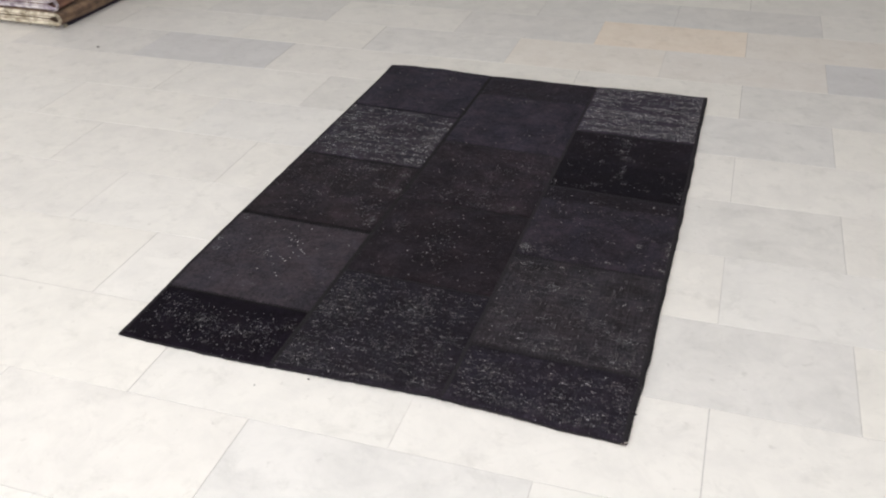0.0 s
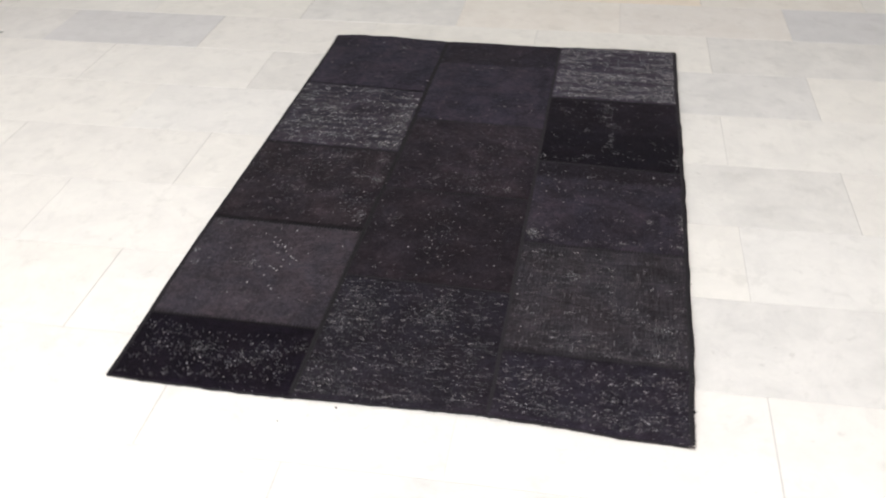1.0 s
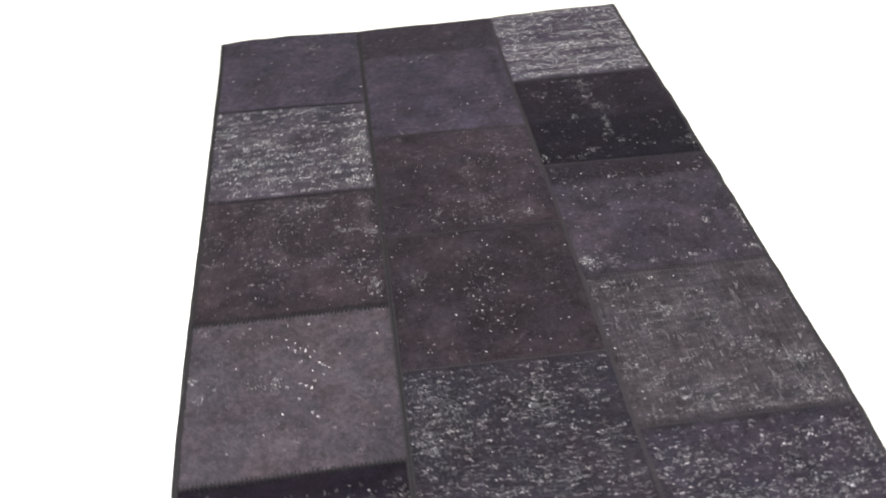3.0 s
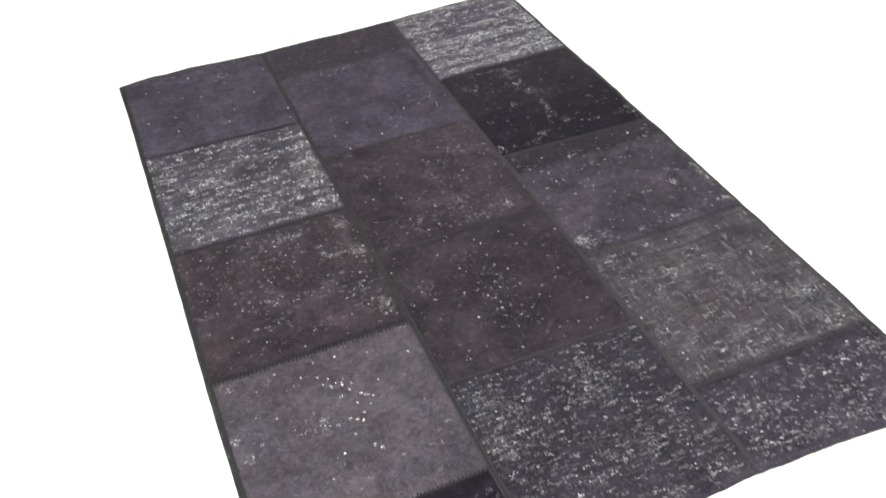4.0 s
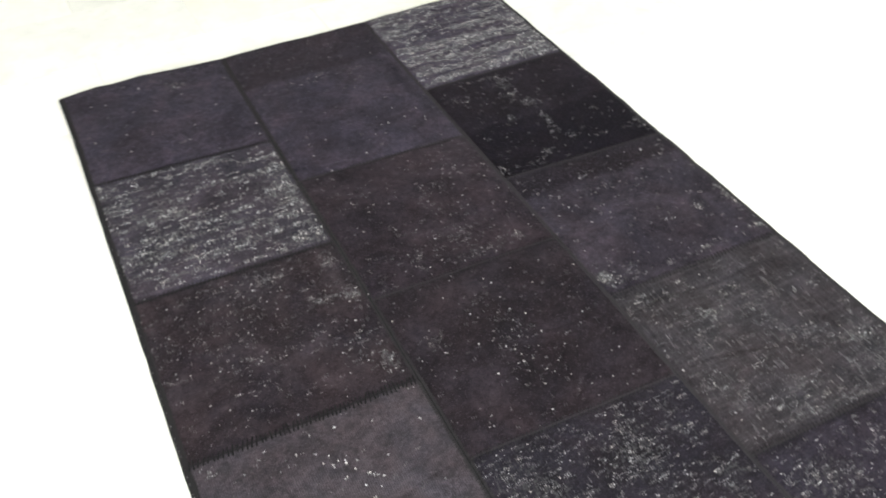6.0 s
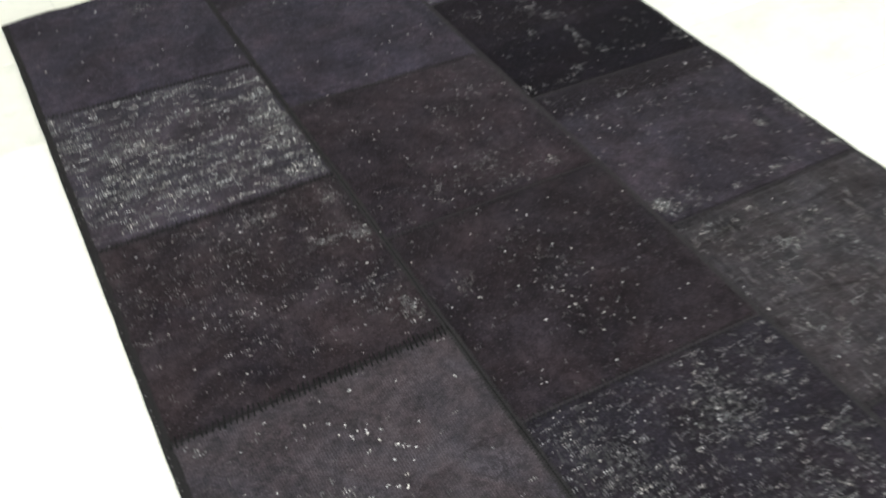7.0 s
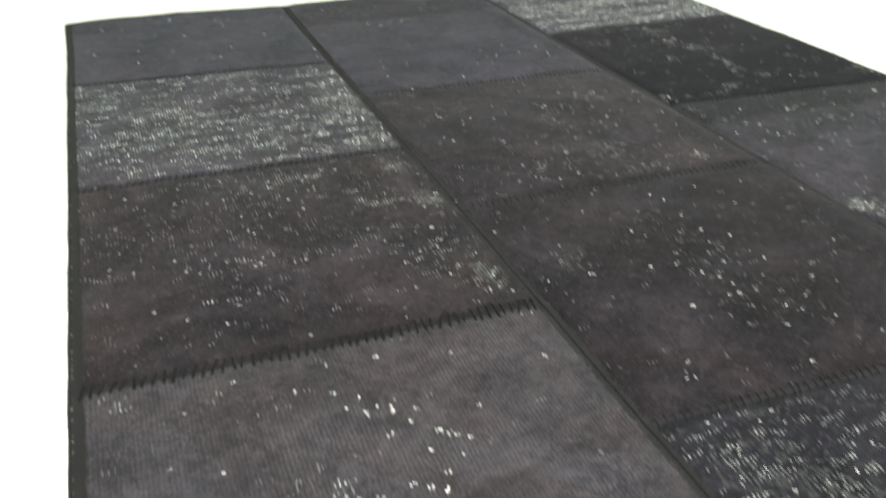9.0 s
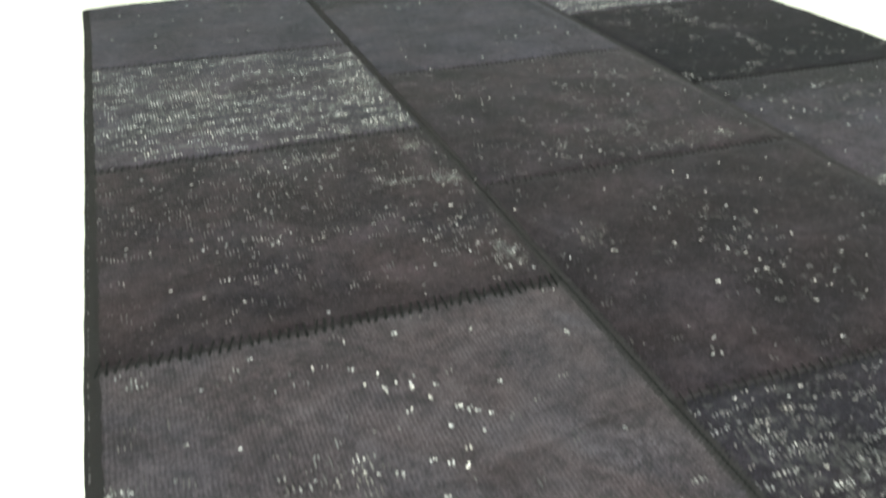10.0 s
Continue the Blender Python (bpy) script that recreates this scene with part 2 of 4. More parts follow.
def painted(name, colour, rough=0.7, scale=9.0):
    mat, nt, bsdf = shader(name, rough)
    co = node(nt, "TexCoord")
    a = node(nt, "TexNoise", Scale=scale, Detail=5.0)
    b = node(nt, "TexNoise", Scale=scale * 22, Detail=3.0)
    for n in (a, b):
        nt.links.new(co.outputs["Object"], n.inputs["Vector"])
    base = ramp(nt, a.outputs[0], [(0.3, tuple(c * 0.9 for c in colour)), (0.7, colour)])
    nt.links.new(base, bsdf.inputs["Base Color"])
    bump(nt, bsdf, b.outputs[0], 0.15, 0.002)
    return mat


def woven(name, colour, other, scale=160.0):
    """Carpet back and folded edges: striped by the weft, with grain."""
    mat, nt, bsdf = shader(name, 0.92)
    co = node(nt, "TexCoord")
    stripe = node(nt, "TexWave", Scale=scale / 20, Distortion=3.0, Detail=3.0)
    stripe.bands_direction = "Z"
    a = node(nt, "TexNoise", Scale=22.0, Detail=5.0)
    b = node(nt, "TexNoise", Scale=420.0, Detail=2.0)
    for n in (stripe, a, b):
        nt.links.new(co.outputs["Object"], n.inputs["Vector"])
    base = ramp(nt, a.outputs[0], [(0.35, other), (0.62, colour)])
    lines = ramp(nt, stripe.outputs[0], [(0.2, (0.55, 0.5, 0.5)), (0.8, (1.1, 1.1, 1.1))])
    nt.links.new(mix(nt, base, lines, 0.7, "MULTIPLY"), bsdf.inputs["Base Color"])
    bump(nt, bsdf, b.outputs[0], 0.5, 0.002)
    return mat


M_WHITE = marble("white_marble", (0.79, 0.771, 0.733), (0.724, 0.708, 0.677))
M_PALE = marble("pale_grey_marble", (0.73, 0.716, 0.692), (0.635, 0.626, 0.607))
M_GREY = marble("grey_marble", (0.645, 0.64, 0.64), (0.575, 0.57, 0.57))
# warm reflection on the far floor, painted as slab tint: faint, then strong
M_FAINT_REFLECTION = marble("faint_reflection_marble", (0.778, 0.744, 0.697), (0.72, 0.678, 0.626))
M_REFLECTION = marble("reflection_tint_marble", (0.82, 0.735, 0.64), (0.75, 0.655, 0.55))
M_GROUT = painted("grout", (0.50, 0.487, 0.465), 0.9, 30.0)
M_WALL = painted("wall_paint", (0.62, 0.61, 0.59), 0.8, 3.0)
M_CEILING = painted("ceiling_paint", (0.82, 0.82, 0.80), 0.85, 3.0)
M_FRAME = painted("window_frame_paint", (0.55, 0.55, 0.54), 0.5, 20.0)
M_THREAD = yarn("black_thread", (0.0028, 0.0028, 0.0033), (0.0055, 0.0057, 0.0063))
M_GUTTER = yarn("seam_gutter", (0.0105, 0.0090, 0.0108), (0.0135, 0.0116, 0.0139))
M_SEAM = yarn("seam_band", (0.0165, 0.0146, 0.0166), (0.0212, 0.0188, 0.0213))
M_COMB = yarn("seam_side_thread", (0.0112, 0.0098, 0.0114), (0.0160, 0.0141, 0.0163))
M_EDGE = yarn("edge_band", (0.0100, 0.0088, 0.0103), (0.0140, 0.0123, 0.0144))
M_SOFT_THREAD = yarn("faded_thread", (0.0085, 0.0075, 0.0090), (0.0125, 0.0111, 0.0132))
M_FADED_SEAM = yarn("faded_seam_band", (0.0180, 0.0157, 0.0186), (0.0232, 0.0203, 0.0240))
M_BIND = yarn("edge_binding", (0.0092, 0.0080, 0.0096), (0.0140, 0.0122, 0.0146))
M_COTTON = cotton("bare_cotton")
M_BACK = woven("backing_cloth", (0.45, 0.42, 0.38), (0.3, 0.28, 0.26))
M_LINT = painted("grey_lint", (0.12, 0.11, 0.10), 0.95, 60.0)
M_GLASS, _nt, _b = shader("window_glass", 0.02)
_b.inputs["Transmission Weight"].default_value = 1.0
_b.inputs["IOR"].default_value = 1.45


# ---- small helpers ----
def mesh_of(name, verts, faces, material=None, smooth=False):
    me = bpy.data.meshes.new(name)
    me.from_pydata([tuple(map(float, v)) for v in verts], [], [tuple(map(int, f)) for f in faces])
    me.update()
    if material:
        me.materials.append(material)
    if smooth:
        me.polygons.foreach_set("use_smooth", [True] * len(me.polygons))
    return me


def give(me, name, values):
    """A number for each vertex, for the material to read."""
    me.attributes.new(name, "FLOAT", "POINT").data.foreach_set("value", np.asarray(values, np.float32))
    return me


def part_mesh(name, me, parent, label="", kind=""):
    ob = new(name, me)
    ob.parent = parent
    return tagged(ob, label=label, kind=kind)


def slab(name, lo, hi, material, bevel=0.0, parent=None):
    """A box between two corners, its edges rounded where bevel is given."""
    bm = bmesh.new()
    bmesh.ops.create_cube(bm, size=1)
    for v in bm.verts:
        v.co = Vector([lo[i] + (v.co[i] + 0.5) * (hi[i] - lo[i]) for i in range(3)])
    if bevel:
        bmesh.ops.bevel(bm, geom=bm.edges[:], offset=bevel, segments=2, affect="EDGES")
    me = bpy.data.meshes.new(name)
    bm.to_mesh(me)
    bm.free()
    me.materials.append(material)
    ob = new(name, me)
    if parent:
        ob.parent = parent
    return ob


class Field:
    """Smooth value noise over the plane, 0 to 1."""

    def __init__(self, seed):
        self.grid = np.random.RandomState(seed).rand(128, 128)

    def __call__(self, x, y):
        x, y = np.asarray(x, float), np.asarray(y, float)
        i, j = np.floor(x).astype(int), np.floor(y).astype(int)
        u, v = x - i, y - j
        u, v = u * u * (3 - 2 * u), v * v * (3 - 2 * v)
        g = self.grid
        a, b = g[i % 128, j % 128], g[(i + 1) % 128, j % 128]
        c, d = g[i % 128, (j + 1) % 128], g[(i + 1) % 128, (j + 1) % 128]
        return (a * (1 - u) + b * u) * (1 - v) + (c * (1 - u) + d * u) * v


def smooth_step(a, b, x):
    s = np.clip((np.asarray(x, float) - a) / (b - a), 0, 1)
    return s * s * (3 - 2 * s)


# ---- the room: plain walls, ceiling, unseen assumed windows behind the camera ----
X0, X1, Y0, Y1, H = -4.5, 4.5, -3.8, 7.0, 3.0
TH = 0.2


def wall_with_window(name, along, a0, a1, at0, at1, w0, w1, z0, z1):
    """A wall along x or y between a0 and a1, of thickness at0 to at1, with an opening w0 to w1."""
    boxes = [(a0, w0, 0, H), (w1, a1, 0, H), (w0, w1, 0, z0), (w0, w1, z1, H)]
    bm = bmesh.new()
    for p, q, lo, hi in boxes:
        made = bmesh.ops.create_cube(bm, size=1)["verts"]
        for v in made:
            a, t, z = p + (v.co.x + 0.5) * (q - p), at0 + (v.co.y + 0.5) * (at1 - at0), lo + (v.co.z + 0.5) * (hi - lo)
            v.co = (a, t, z) if along == "x" else (t, a, z)
    bmesh.ops.recalc_face_normals(bm, faces=bm.faces[:])
    me = bpy.data.meshes.new(name)
    bm.to_mesh(me)
    bm.free()
    me.materials.append(M_WALL)
    return tagged(new(name, me), "plain off-white painted wall with an opening for an assumed window", "wall", kind="structure")


def assumed_window(name, along, w0, w1, mid, z0, z1):
    win = tagged(new(name), "assumed wide window, out of view, in a painted metal frame", "window", kind="structure")
    w = 0.03

    def bar(part_name, p, q, lo, hi, half, material):
        lo3, hi3 = (p, mid - half, lo), (q, mid + half, hi)
        if along == "y":
            lo3, hi3 = (mid - half, p, lo), (mid + half, q, hi)
        return slab(part_name, lo3, hi3, material, 0.004 if half > 0.01 else 0.0, win)

    n = 3
    step = (w1 - w0) / n
    for k in range(n):
        glass = bar("pane", w0 + k * step + w, w0 + (k + 1) * step - w, z0 + 2 * w, z1 - 2 * w, 0.003, M_GLASS)
        glass.visible_shadow = False
    for k in range(n + 1):
        c = min(max(w0 + k * step, w0 + w), w1 - w)
        bar("mullion", c - w, c + w, z0 + 2 * w, z1 - 2 * w, 0.03, M_FRAME)
    bar("window_sill", w0, w1, z0, z0 + 2 * w, 0.04, M_FRAME)
    bar("window_frame", w0, w1, z1 - 2 * w, z1, 0.03, M_FRAME)
    return win


# openings and windows added out of view to go with the area lamps
wall_with_window("wall_south", "x", X0 - TH, X1 + TH, Y0 - TH, Y0, -2.7, 3.1, 0.45, 2.65)
wall_with_window("wall_west", "y", Y0, Y1, X0 - TH, X0, -2.7, 0.9, 0.45, 2.65)
assumed_window("assumed_window_1", "x", -2.7, 3.1, Y0 - 0.13, 0.45, 2.65)
assumed_window("assumed_window_2", "y", -3.1, 0.7, X0 - 0.13, 0.45, 2.65)
tagged(slab("wall_north", (X0 - TH, Y1, 0), (X1 + TH, Y1 + TH, H), M_WALL), "plain off-white painted wall", "wall", kind="structure")
tagged(slab("wall_east", (X1, Y0, 0), (X1 + TH, Y1, H), M_WALL), "plain off-white painted wall", "wall", kind="structure")
tagged(slab("ceiling", (X0 - TH, Y0 - TH, H), (X1 + TH, Y1 + TH, H + TH), M_CEILING), "plain white painted ceiling", "ceiling", kind="structure")
ground = slab("ground", (-60, -60, -0.25), (60, 60, -0.16), painted("street_asphalt", (0.09, 0.09, 0.09), 0.9, 4.0))
tagged(ground, "dull grey asphalt ground outside the windows", "ground", kind="structure")

# ---- the rug ----
T = 0.006
COLS = (0.0, 0.404, 0.807, 1.206)
# seams across each column: height at the column's near-x side and far-x side
ROWS_OF = (
    ((0, 0), (0.207, 0.208), (0.602, 0.596), (1.008, 0.997), (1.418, 1.392), (1.81, 1.81)),
    ((0, 0), (0.410, 0.400), (0.806, 0.798), (1.216, 1.200), (1.81, 1.81)),
    ((0, 0), (0.210, 0.205), (0.608, 0.603), (1.012, 0.995), (1.412, 1.413), (1.81, 1.81)),
)
F1, F2, F3, F4 = Field(1), Field(2), Field(3), Field(4)


def warp(x, y):
    """The rug lies a little askew and its edges wander."""
    x, y = np.asarray(x, float), np.asarray(y, float)
    far = smooth_step(1.62, 1.81, y)
    near = 1 - smooth_step(0.0, 0.14, y)
    edge = np.maximum(1 - smooth_step(0, 0.05, x), smooth_step(1.15, 1.206, x))
    dx = 0.003 * (F1(x * 3, y * 3.1) - 0.5) + (0.0012 + 0.0025 * (x > 0.6)) * edge * (F2(y * 22, x) - 0.5)
    dx = dx - (1 - smooth_step(0, 0.15, x)) * (0.007 * smooth_step(0.05, 0.4, y) + 0.003 * far)
    dx = dx + 0.005 * smooth_step(0.9, 1.206, x) * smooth_step(0.02, 0.3, y) * (1 - smooth_step(1.2, 1.5, y))
    wave_far = np.interp(x, (0, 0.05, 0.09, 0.125, 0.19, 0.28, 0.41, 0.58, 0.64, 0.8, 1.0, 1.1, 1.206), (0.001, 0.010, 0.015, 0.009, 0.017, 0.006, -0.001, 0.000, -0.005, -0.003, 0.000, 0.004, 0.005))
    wave_near = np.interp(x, (0, 0.23, 0.43, 0.62, 0.8, 0.95, 1.08, 1.206), (0.0, -0.005, 0.0, 0.007, 0.013, 0.006, -0.003, -0.004))
    dy = 0.002 * (F2(x * 2.7 + 9, y * 3.3) - 0.5) + far * (wave_far + 0.003 * (F3(x * 24, 7.2) - 0.5)) + near * (wave_near + 0.003 * (F3(x * 16, 2.2) - 0.5) + 0.0022 * (F4(x * 75, 3.2) - 0.5))
    return x + dx, y + dy


def row_at(c, k, x):
    a, b = ROWS_OF[c][k]
    return a + (b - a) * np.clip((x - COLS[c]) / (COLS[c + 1] - COLS[c]), 0, 1)


def surf(x, y):
    """The height of the pile's face, with dips at the seams and rounded outer edges."""
    x, y = np.asarray(x, float), np.asarray(y, float)
    h = T + 0.0035 * F1(x * 3.2 + 5, y * 2.6) + 0.0014 * F2(x * 9, y * 8) + 0.0006 * F3(x * 40, y * 40)
    h = h + 0.004 * np.exp(-((x - 0.82) / 0.17) ** 2 - (y / 0.09) ** 2) + 0.005 * smooth_step(1.7, 1.81, y) * F4(x * 7, 1.5)
    for c in COLS[1:3]:
        h = h - 0.0022 * np.exp(-((x - c) / 0.010) ** 2)
    for c in range(3):
        inside = (x >= COLS[c]) & (x <= COLS[c + 1])
        for k in range(1, len(ROWS_OF[c]) - 1):
            h = h - inside * 0.0014 * np.exp(-((y - row_at(c, k, x)) / 0.008) ** 2)
    crease = 0.383 + 0.065 * x + 0.008 * np.sin(x * 21)
    h = h - 0.0012 * (x < 0.39) * np.exp(-((y - crease) / 0.0055) ** 2)
    for at, slope in ((0.555, -0.01), (0.395, -0.19)):
        line = at + slope * (x - 0.9) + 0.006 * np.sin(x * 26 + at * 40)
        h = h - 0.0016 * smooth_step(0.80, 0.84, x) * (1 - smooth_step(1.08, 1.15, x)) * np.exp(-((y - line) / 0.005) ** 2)
    e = np.minimum(np.minimum(x, 1.206 - x), np.minimum(y, 1.81 - y))
    return h - 0.003 * (1 - smooth_step(0, 0.010, e))


def on_rug(x, y, lift=0.0):
    wx, wy = warp(x, y)
    return np.stack([wx, wy, surf(x, y) + lift], -1)


rug = tagged(new("patchwork_rug"), "black and charcoal over-dyed patchwork rug lying on marble", "rug")

BROWN, PURPLE = (0.0284, 0.0242, 0.0246), (0.0372, 0.0344, 0.0410)
PITCH = 0.0036


def dyed(colour, deep=1.0):
    """A wool colour under the black-violet over-dye."""
    return tuple(0.73 * deep * a * b for a, b in zip(colour, (1.01, 0.90, 1.095)))


class Wear:
    """How far a patch is worn, 0 to 1 over the rug: a thin base, blots or streaks of size 1/fx by 1/fy, and known spots."""

    def __init__(self, c, k, seed, base, blot, fx, fy, th, cap=0.62, spots=()):
        self.c, self.k, self.base, self.blot, self.fx, self.fy, self.th, self.cap, self.spots = c, k, base, blot, fx, fy, th, cap, spots
        self.a, self.b, self.m = Field(seed + 50), Field(seed + 90), Field(seed + 130)

    def __call__(self, x, y):
        x, y = np.asarray(x, float), np.asarray(y, float)
        streak = 0.60 * self.a(x * self.fx, y * self.fy) + 0.40 * self.b(x * self.fx * 2.7, y * self.fy * 2.3)
        d = self.base * (0.3 + 1.4 * self.m(x * 9, y * 9)) + self.blot * np.clip((streak - self.th) / 0.35, 0, 1) * (0.35 + 0.9 * self.b(x * 5, y * 5))
        for sx, sy, rx, ry, amp in self.spots:
            d = d + amp * np.exp(-((x - sx) / rx) ** 2 - ((y - sy) / ry) ** 2)
        low, high = y - row_at(self.c, self.k, x), row_at(self.c, self.k + 1, x) - y
        side = np.minimum(x - COLS[self.c], COLS[self.c + 1] - x)
        inside = smooth_step(0.006, 0.013, np.minimum(low, high)) * smooth_step(0.004, 0.011, side)
        return np.minimum(d, self.cap) * inside


def patch_mesh(c, k, wear, dye):
    n, m = 84, 130 if (c, k) in ((0, 1), (2, 1)) else 100
    s, t = np.meshgrid(np.linspace(0, 1, n + 1), np.linspace(0, 1, m + 1))
    x = COLS[c] + s * (COLS[c + 1] - COLS[c])
    y = row_at(c, k, x) * (1 - t) + row_at(c, k + 1, x) * t
    v = on_rug(x, y).reshape(-1, 3)
    f = [(j * (n + 1) + i, j * (n + 1) + i + 1, (j + 1) * (n + 1) + i + 1, (j + 1) * (n + 1) + i) for j in range(m) for i in range(n)]
    return give(mesh_of("patch", v, f, dye, True), "wear", wear(x, y).ravel())


def bare_groups(c, k, wear, rng, across, along, tone, much=1.0):
    """Bare warp in groups: neighbouring threads laid open together over about one length. Rows of (x, from y, to y, tone)."""
    y0, y1 = min(ROWS_OF[c][k]), max(ROWS_OF[c][k + 1])
    area = (COLS[c + 1] - COLS[c]) * (y1 - y0)
    tries = int(1.5 * much * area / (across * PITCH * along))
    gx, gy = rng.uniform(COLS[c], COLS[c + 1], tries), rng.uniform(y0, y1, tries)
    d = wear(gx, gy)
    chosen = [(x, y, q) for x, y, q in zip(gx, gy, d) if rng.rand() < q]
    for sx, sy, rx, ry, amp in (q for q in wear.spots if q[2] * q[3] < 0.0007):
        # clumps of bare threads at the small worn spots
        for i in range(int(amp * max(2.0, 3.0 * rx * ry / (across * PITCH * along)))):
            chosen.append((sx + rng.normal(0, 0.55) * rx, sy + rng.normal(0, 0.55) * ry, 0.65 + 0.9 * amp))
    runs = []
    for x, y, q in chosen:
        count, long = 1 + min(rng.poisson(across - 1), int(1.6 * across)), along * min(rng.lognormal(0, 0.38), 1.6)
        glow = np.clip(rng.normal(tone, 0.17) + 0.22 * (q - 0.3), 0.05, 1.0)
        first = round(x / PITCH - count / 2)
        for i in range(count):
            if count > 2 and rng.rand() < 0.16:
                continue
            tx, ty, half = (first + i) * PITCH + rng.normal(0, 0.0003), y + rng.normal(0, 0.16 * long), 0.5 * long * rng.uniform(0.55, 1.15)
            if wear(tx, ty - half) > 0.01 and wear(tx, ty + half) > 0.01:
                runs.append((tx, ty - half, ty + half, glow * rng.uniform(0.6, 1.15)))
    return runs


def warp_threads(runs, rng, lift, stout=1.0):
    """Bare threads, each its own island: a slim arched strip, its ends tapering into the pile."""
    verts, ups, faces, tones = [], [], [], []
    for x, y0, y1, tone in runs:
        half = rng.uniform(0.00048, 0.00088) * stout
        m = max(4, int((y1 - y0) / 0.004) + 2)
        drift, rise = rng.normal(0, 0.0005), rng.uniform(0, 0.0003)
        for j in range(m):
            u = j / (m - 1)
            wide = half * (0.3 if j in (0, m - 1) else rng.uniform(0.8, 1.1))
            sag = -0.0006 if j in (0, m - 1) else 0.0
            b = len(verts)
            for o, up in ((-wide, -0.0002), (0, 0.00028), (wide, -0.0002)):
                verts.append((x + drift * u + o, y0 + (y1 - y0) * u))
                ups.append(lift + rise + sag + up)
                tones.append(tone * (0.6 if j in (0, m - 1) else 1.0))
            if j:
                faces.extend((a - 3, a - 2, a + 1, a) for a in (b, b + 1))
    a = np.array(verts)
    return on_rug(a[:, 0], a[:, 1], np.array(ups)), faces, tones


def scales(gx, gy, w, h, turn, rng, lift):
    """One mesh of many small six-sided scales, each its own island, arched along its middle."""
    ring = np.array(((-1, -0.45), (-0.35, -1), (0.6, -0.85), (1, 0.3), (0.3, 1), (-0.7, 0.75)))
    verts, faces = [], []
    for i in range(len(gx)):
        co, si = math.cos(turn[i]), math.sin(turn[i])
        q = ring * (1 + rng.uniform(-0.25, 0.25, (6, 1)))
        qx, qy = q[:, 0] * w[i], q[:, 1] * h[i]
        x, y = gx[i] + qx * co - qy * si, gy[i] + qx * si + qy * co
        b = len(verts)
        verts.extend(zip(x, y))
        verts.append((gx[i], gy[i]))
        faces.extend((b + a, b + (a + 1) % 6, b + 6) for a in range(6))
    a = np.array(verts)
    up = np.full(len(a), lift)
    up[6::7] += 0.0004
    return on_rug(a[:, 0], a[:, 1], up), faces


def knots(places, sizes, tones, rng):
    """Worn knots: each a ragged clump of a few short cotton ends, side by side."""
    runs = []
    for (px, py), size, glow in zip(places, sizes, tones):
        for i in range(rng.randint(2, 5)):
            x, y, half = px + rng.normal(0, 0.55) * size, py + rng.normal(0, 0.5) * size, size * rng.uniform(0.6, 1.3)
            runs.append((x, y - half, y + half, glow * (1.0 if i == 0 else rng.uniform(0.55, 1.0))))
    return warp_threads(runs, rng, 0.0007, 1.35)


def rug_patch(c, k, label, dye, other, base, blot, fx, fy, th, cap=0.62, spots=(), marks=(), bright=0.9, big=0.0018, dots=20,
              across=2.4, along=0.008, tone=0.42, stout=1.0, much=1.0, fine=None, ribs=0.2, streaks=(), cloud=0.55, band=None, veil=0.05, smudge=0.25):
    """One dyed patch with its wear: greyed pile, groups of bare warp, single knots and the marked bright ones."""
    seed = 200 + 17 * c + 5 * k
    rng = np.random.RandomState(seed)
    wear = Wear(c, k, seed, base, blot, fx, fy, th, cap, spots)
    strip_dye = (*band[:2], dyed(band[2])) if band else None
    wool = pile("pile_dye", dyed(dye), dyed(other, 0.75), ribs, fleck=tuple((2.3 if dye[0] < 0.04 else 1.45) * q + 0.002 for q in dyed(dye)), streaks=streaks, cloud=cloud, seed=seed - 199, band=strip_dye, veil=veil, smudge=smudge)
    patch = part_mesh("patch", patch_mesh(c, k, wear, wool), rug, label)
    runs = bare_groups(c, k, wear, rng, across, along, tone, much)
    if fine:
        # a second, finer wear: long single threads of the weave showing
        thin = Wear(c, k, seed + 7, *fine[:5])
        runs += bare_groups(c, k, thin, rng, *fine[5:])
    if runs:
        v, f, t = warp_threads(runs, rng, 0.0004, stout)
        part_mesh("wear", give(mesh_of("wear", v, f, M_COTTON), "tone", t), patch, "pale bare cotton warp threads", "stuff")
    places, sizes, tones = list(marks), list(rng.uniform(0.75, 1.3, len(marks)) * big), list(rng.uniform(0.75, 1.05, len(marks)) * bright)
    left = dots
    for x, y in zip(rng.uniform(COLS[c] + 0.012, COLS[c + 1] - 0.012, 60 * dots + 1), rng.uniform(min(ROWS_OF[c][k]) + 0.012, max(ROWS_OF[c][k + 1]) - 0.012, 60 * dots + 1)):
        if left and rng.rand() < 0.02 + 0.5 * float(wear(x, y)):
            left -= 1
            places.append((x, y))
            sizes.append(rng.uniform(0.0007, 0.0016))
            tones.append(rng.uniform(0.35, 1.0))
    v, f, t = knots(places, sizes, tones, rng)
    part_mesh("bare_cotton", give(mesh_of("bare_cotton", v, f, M_COTTON), "tone", t), patch, "white bare cotton knots", "stuff")


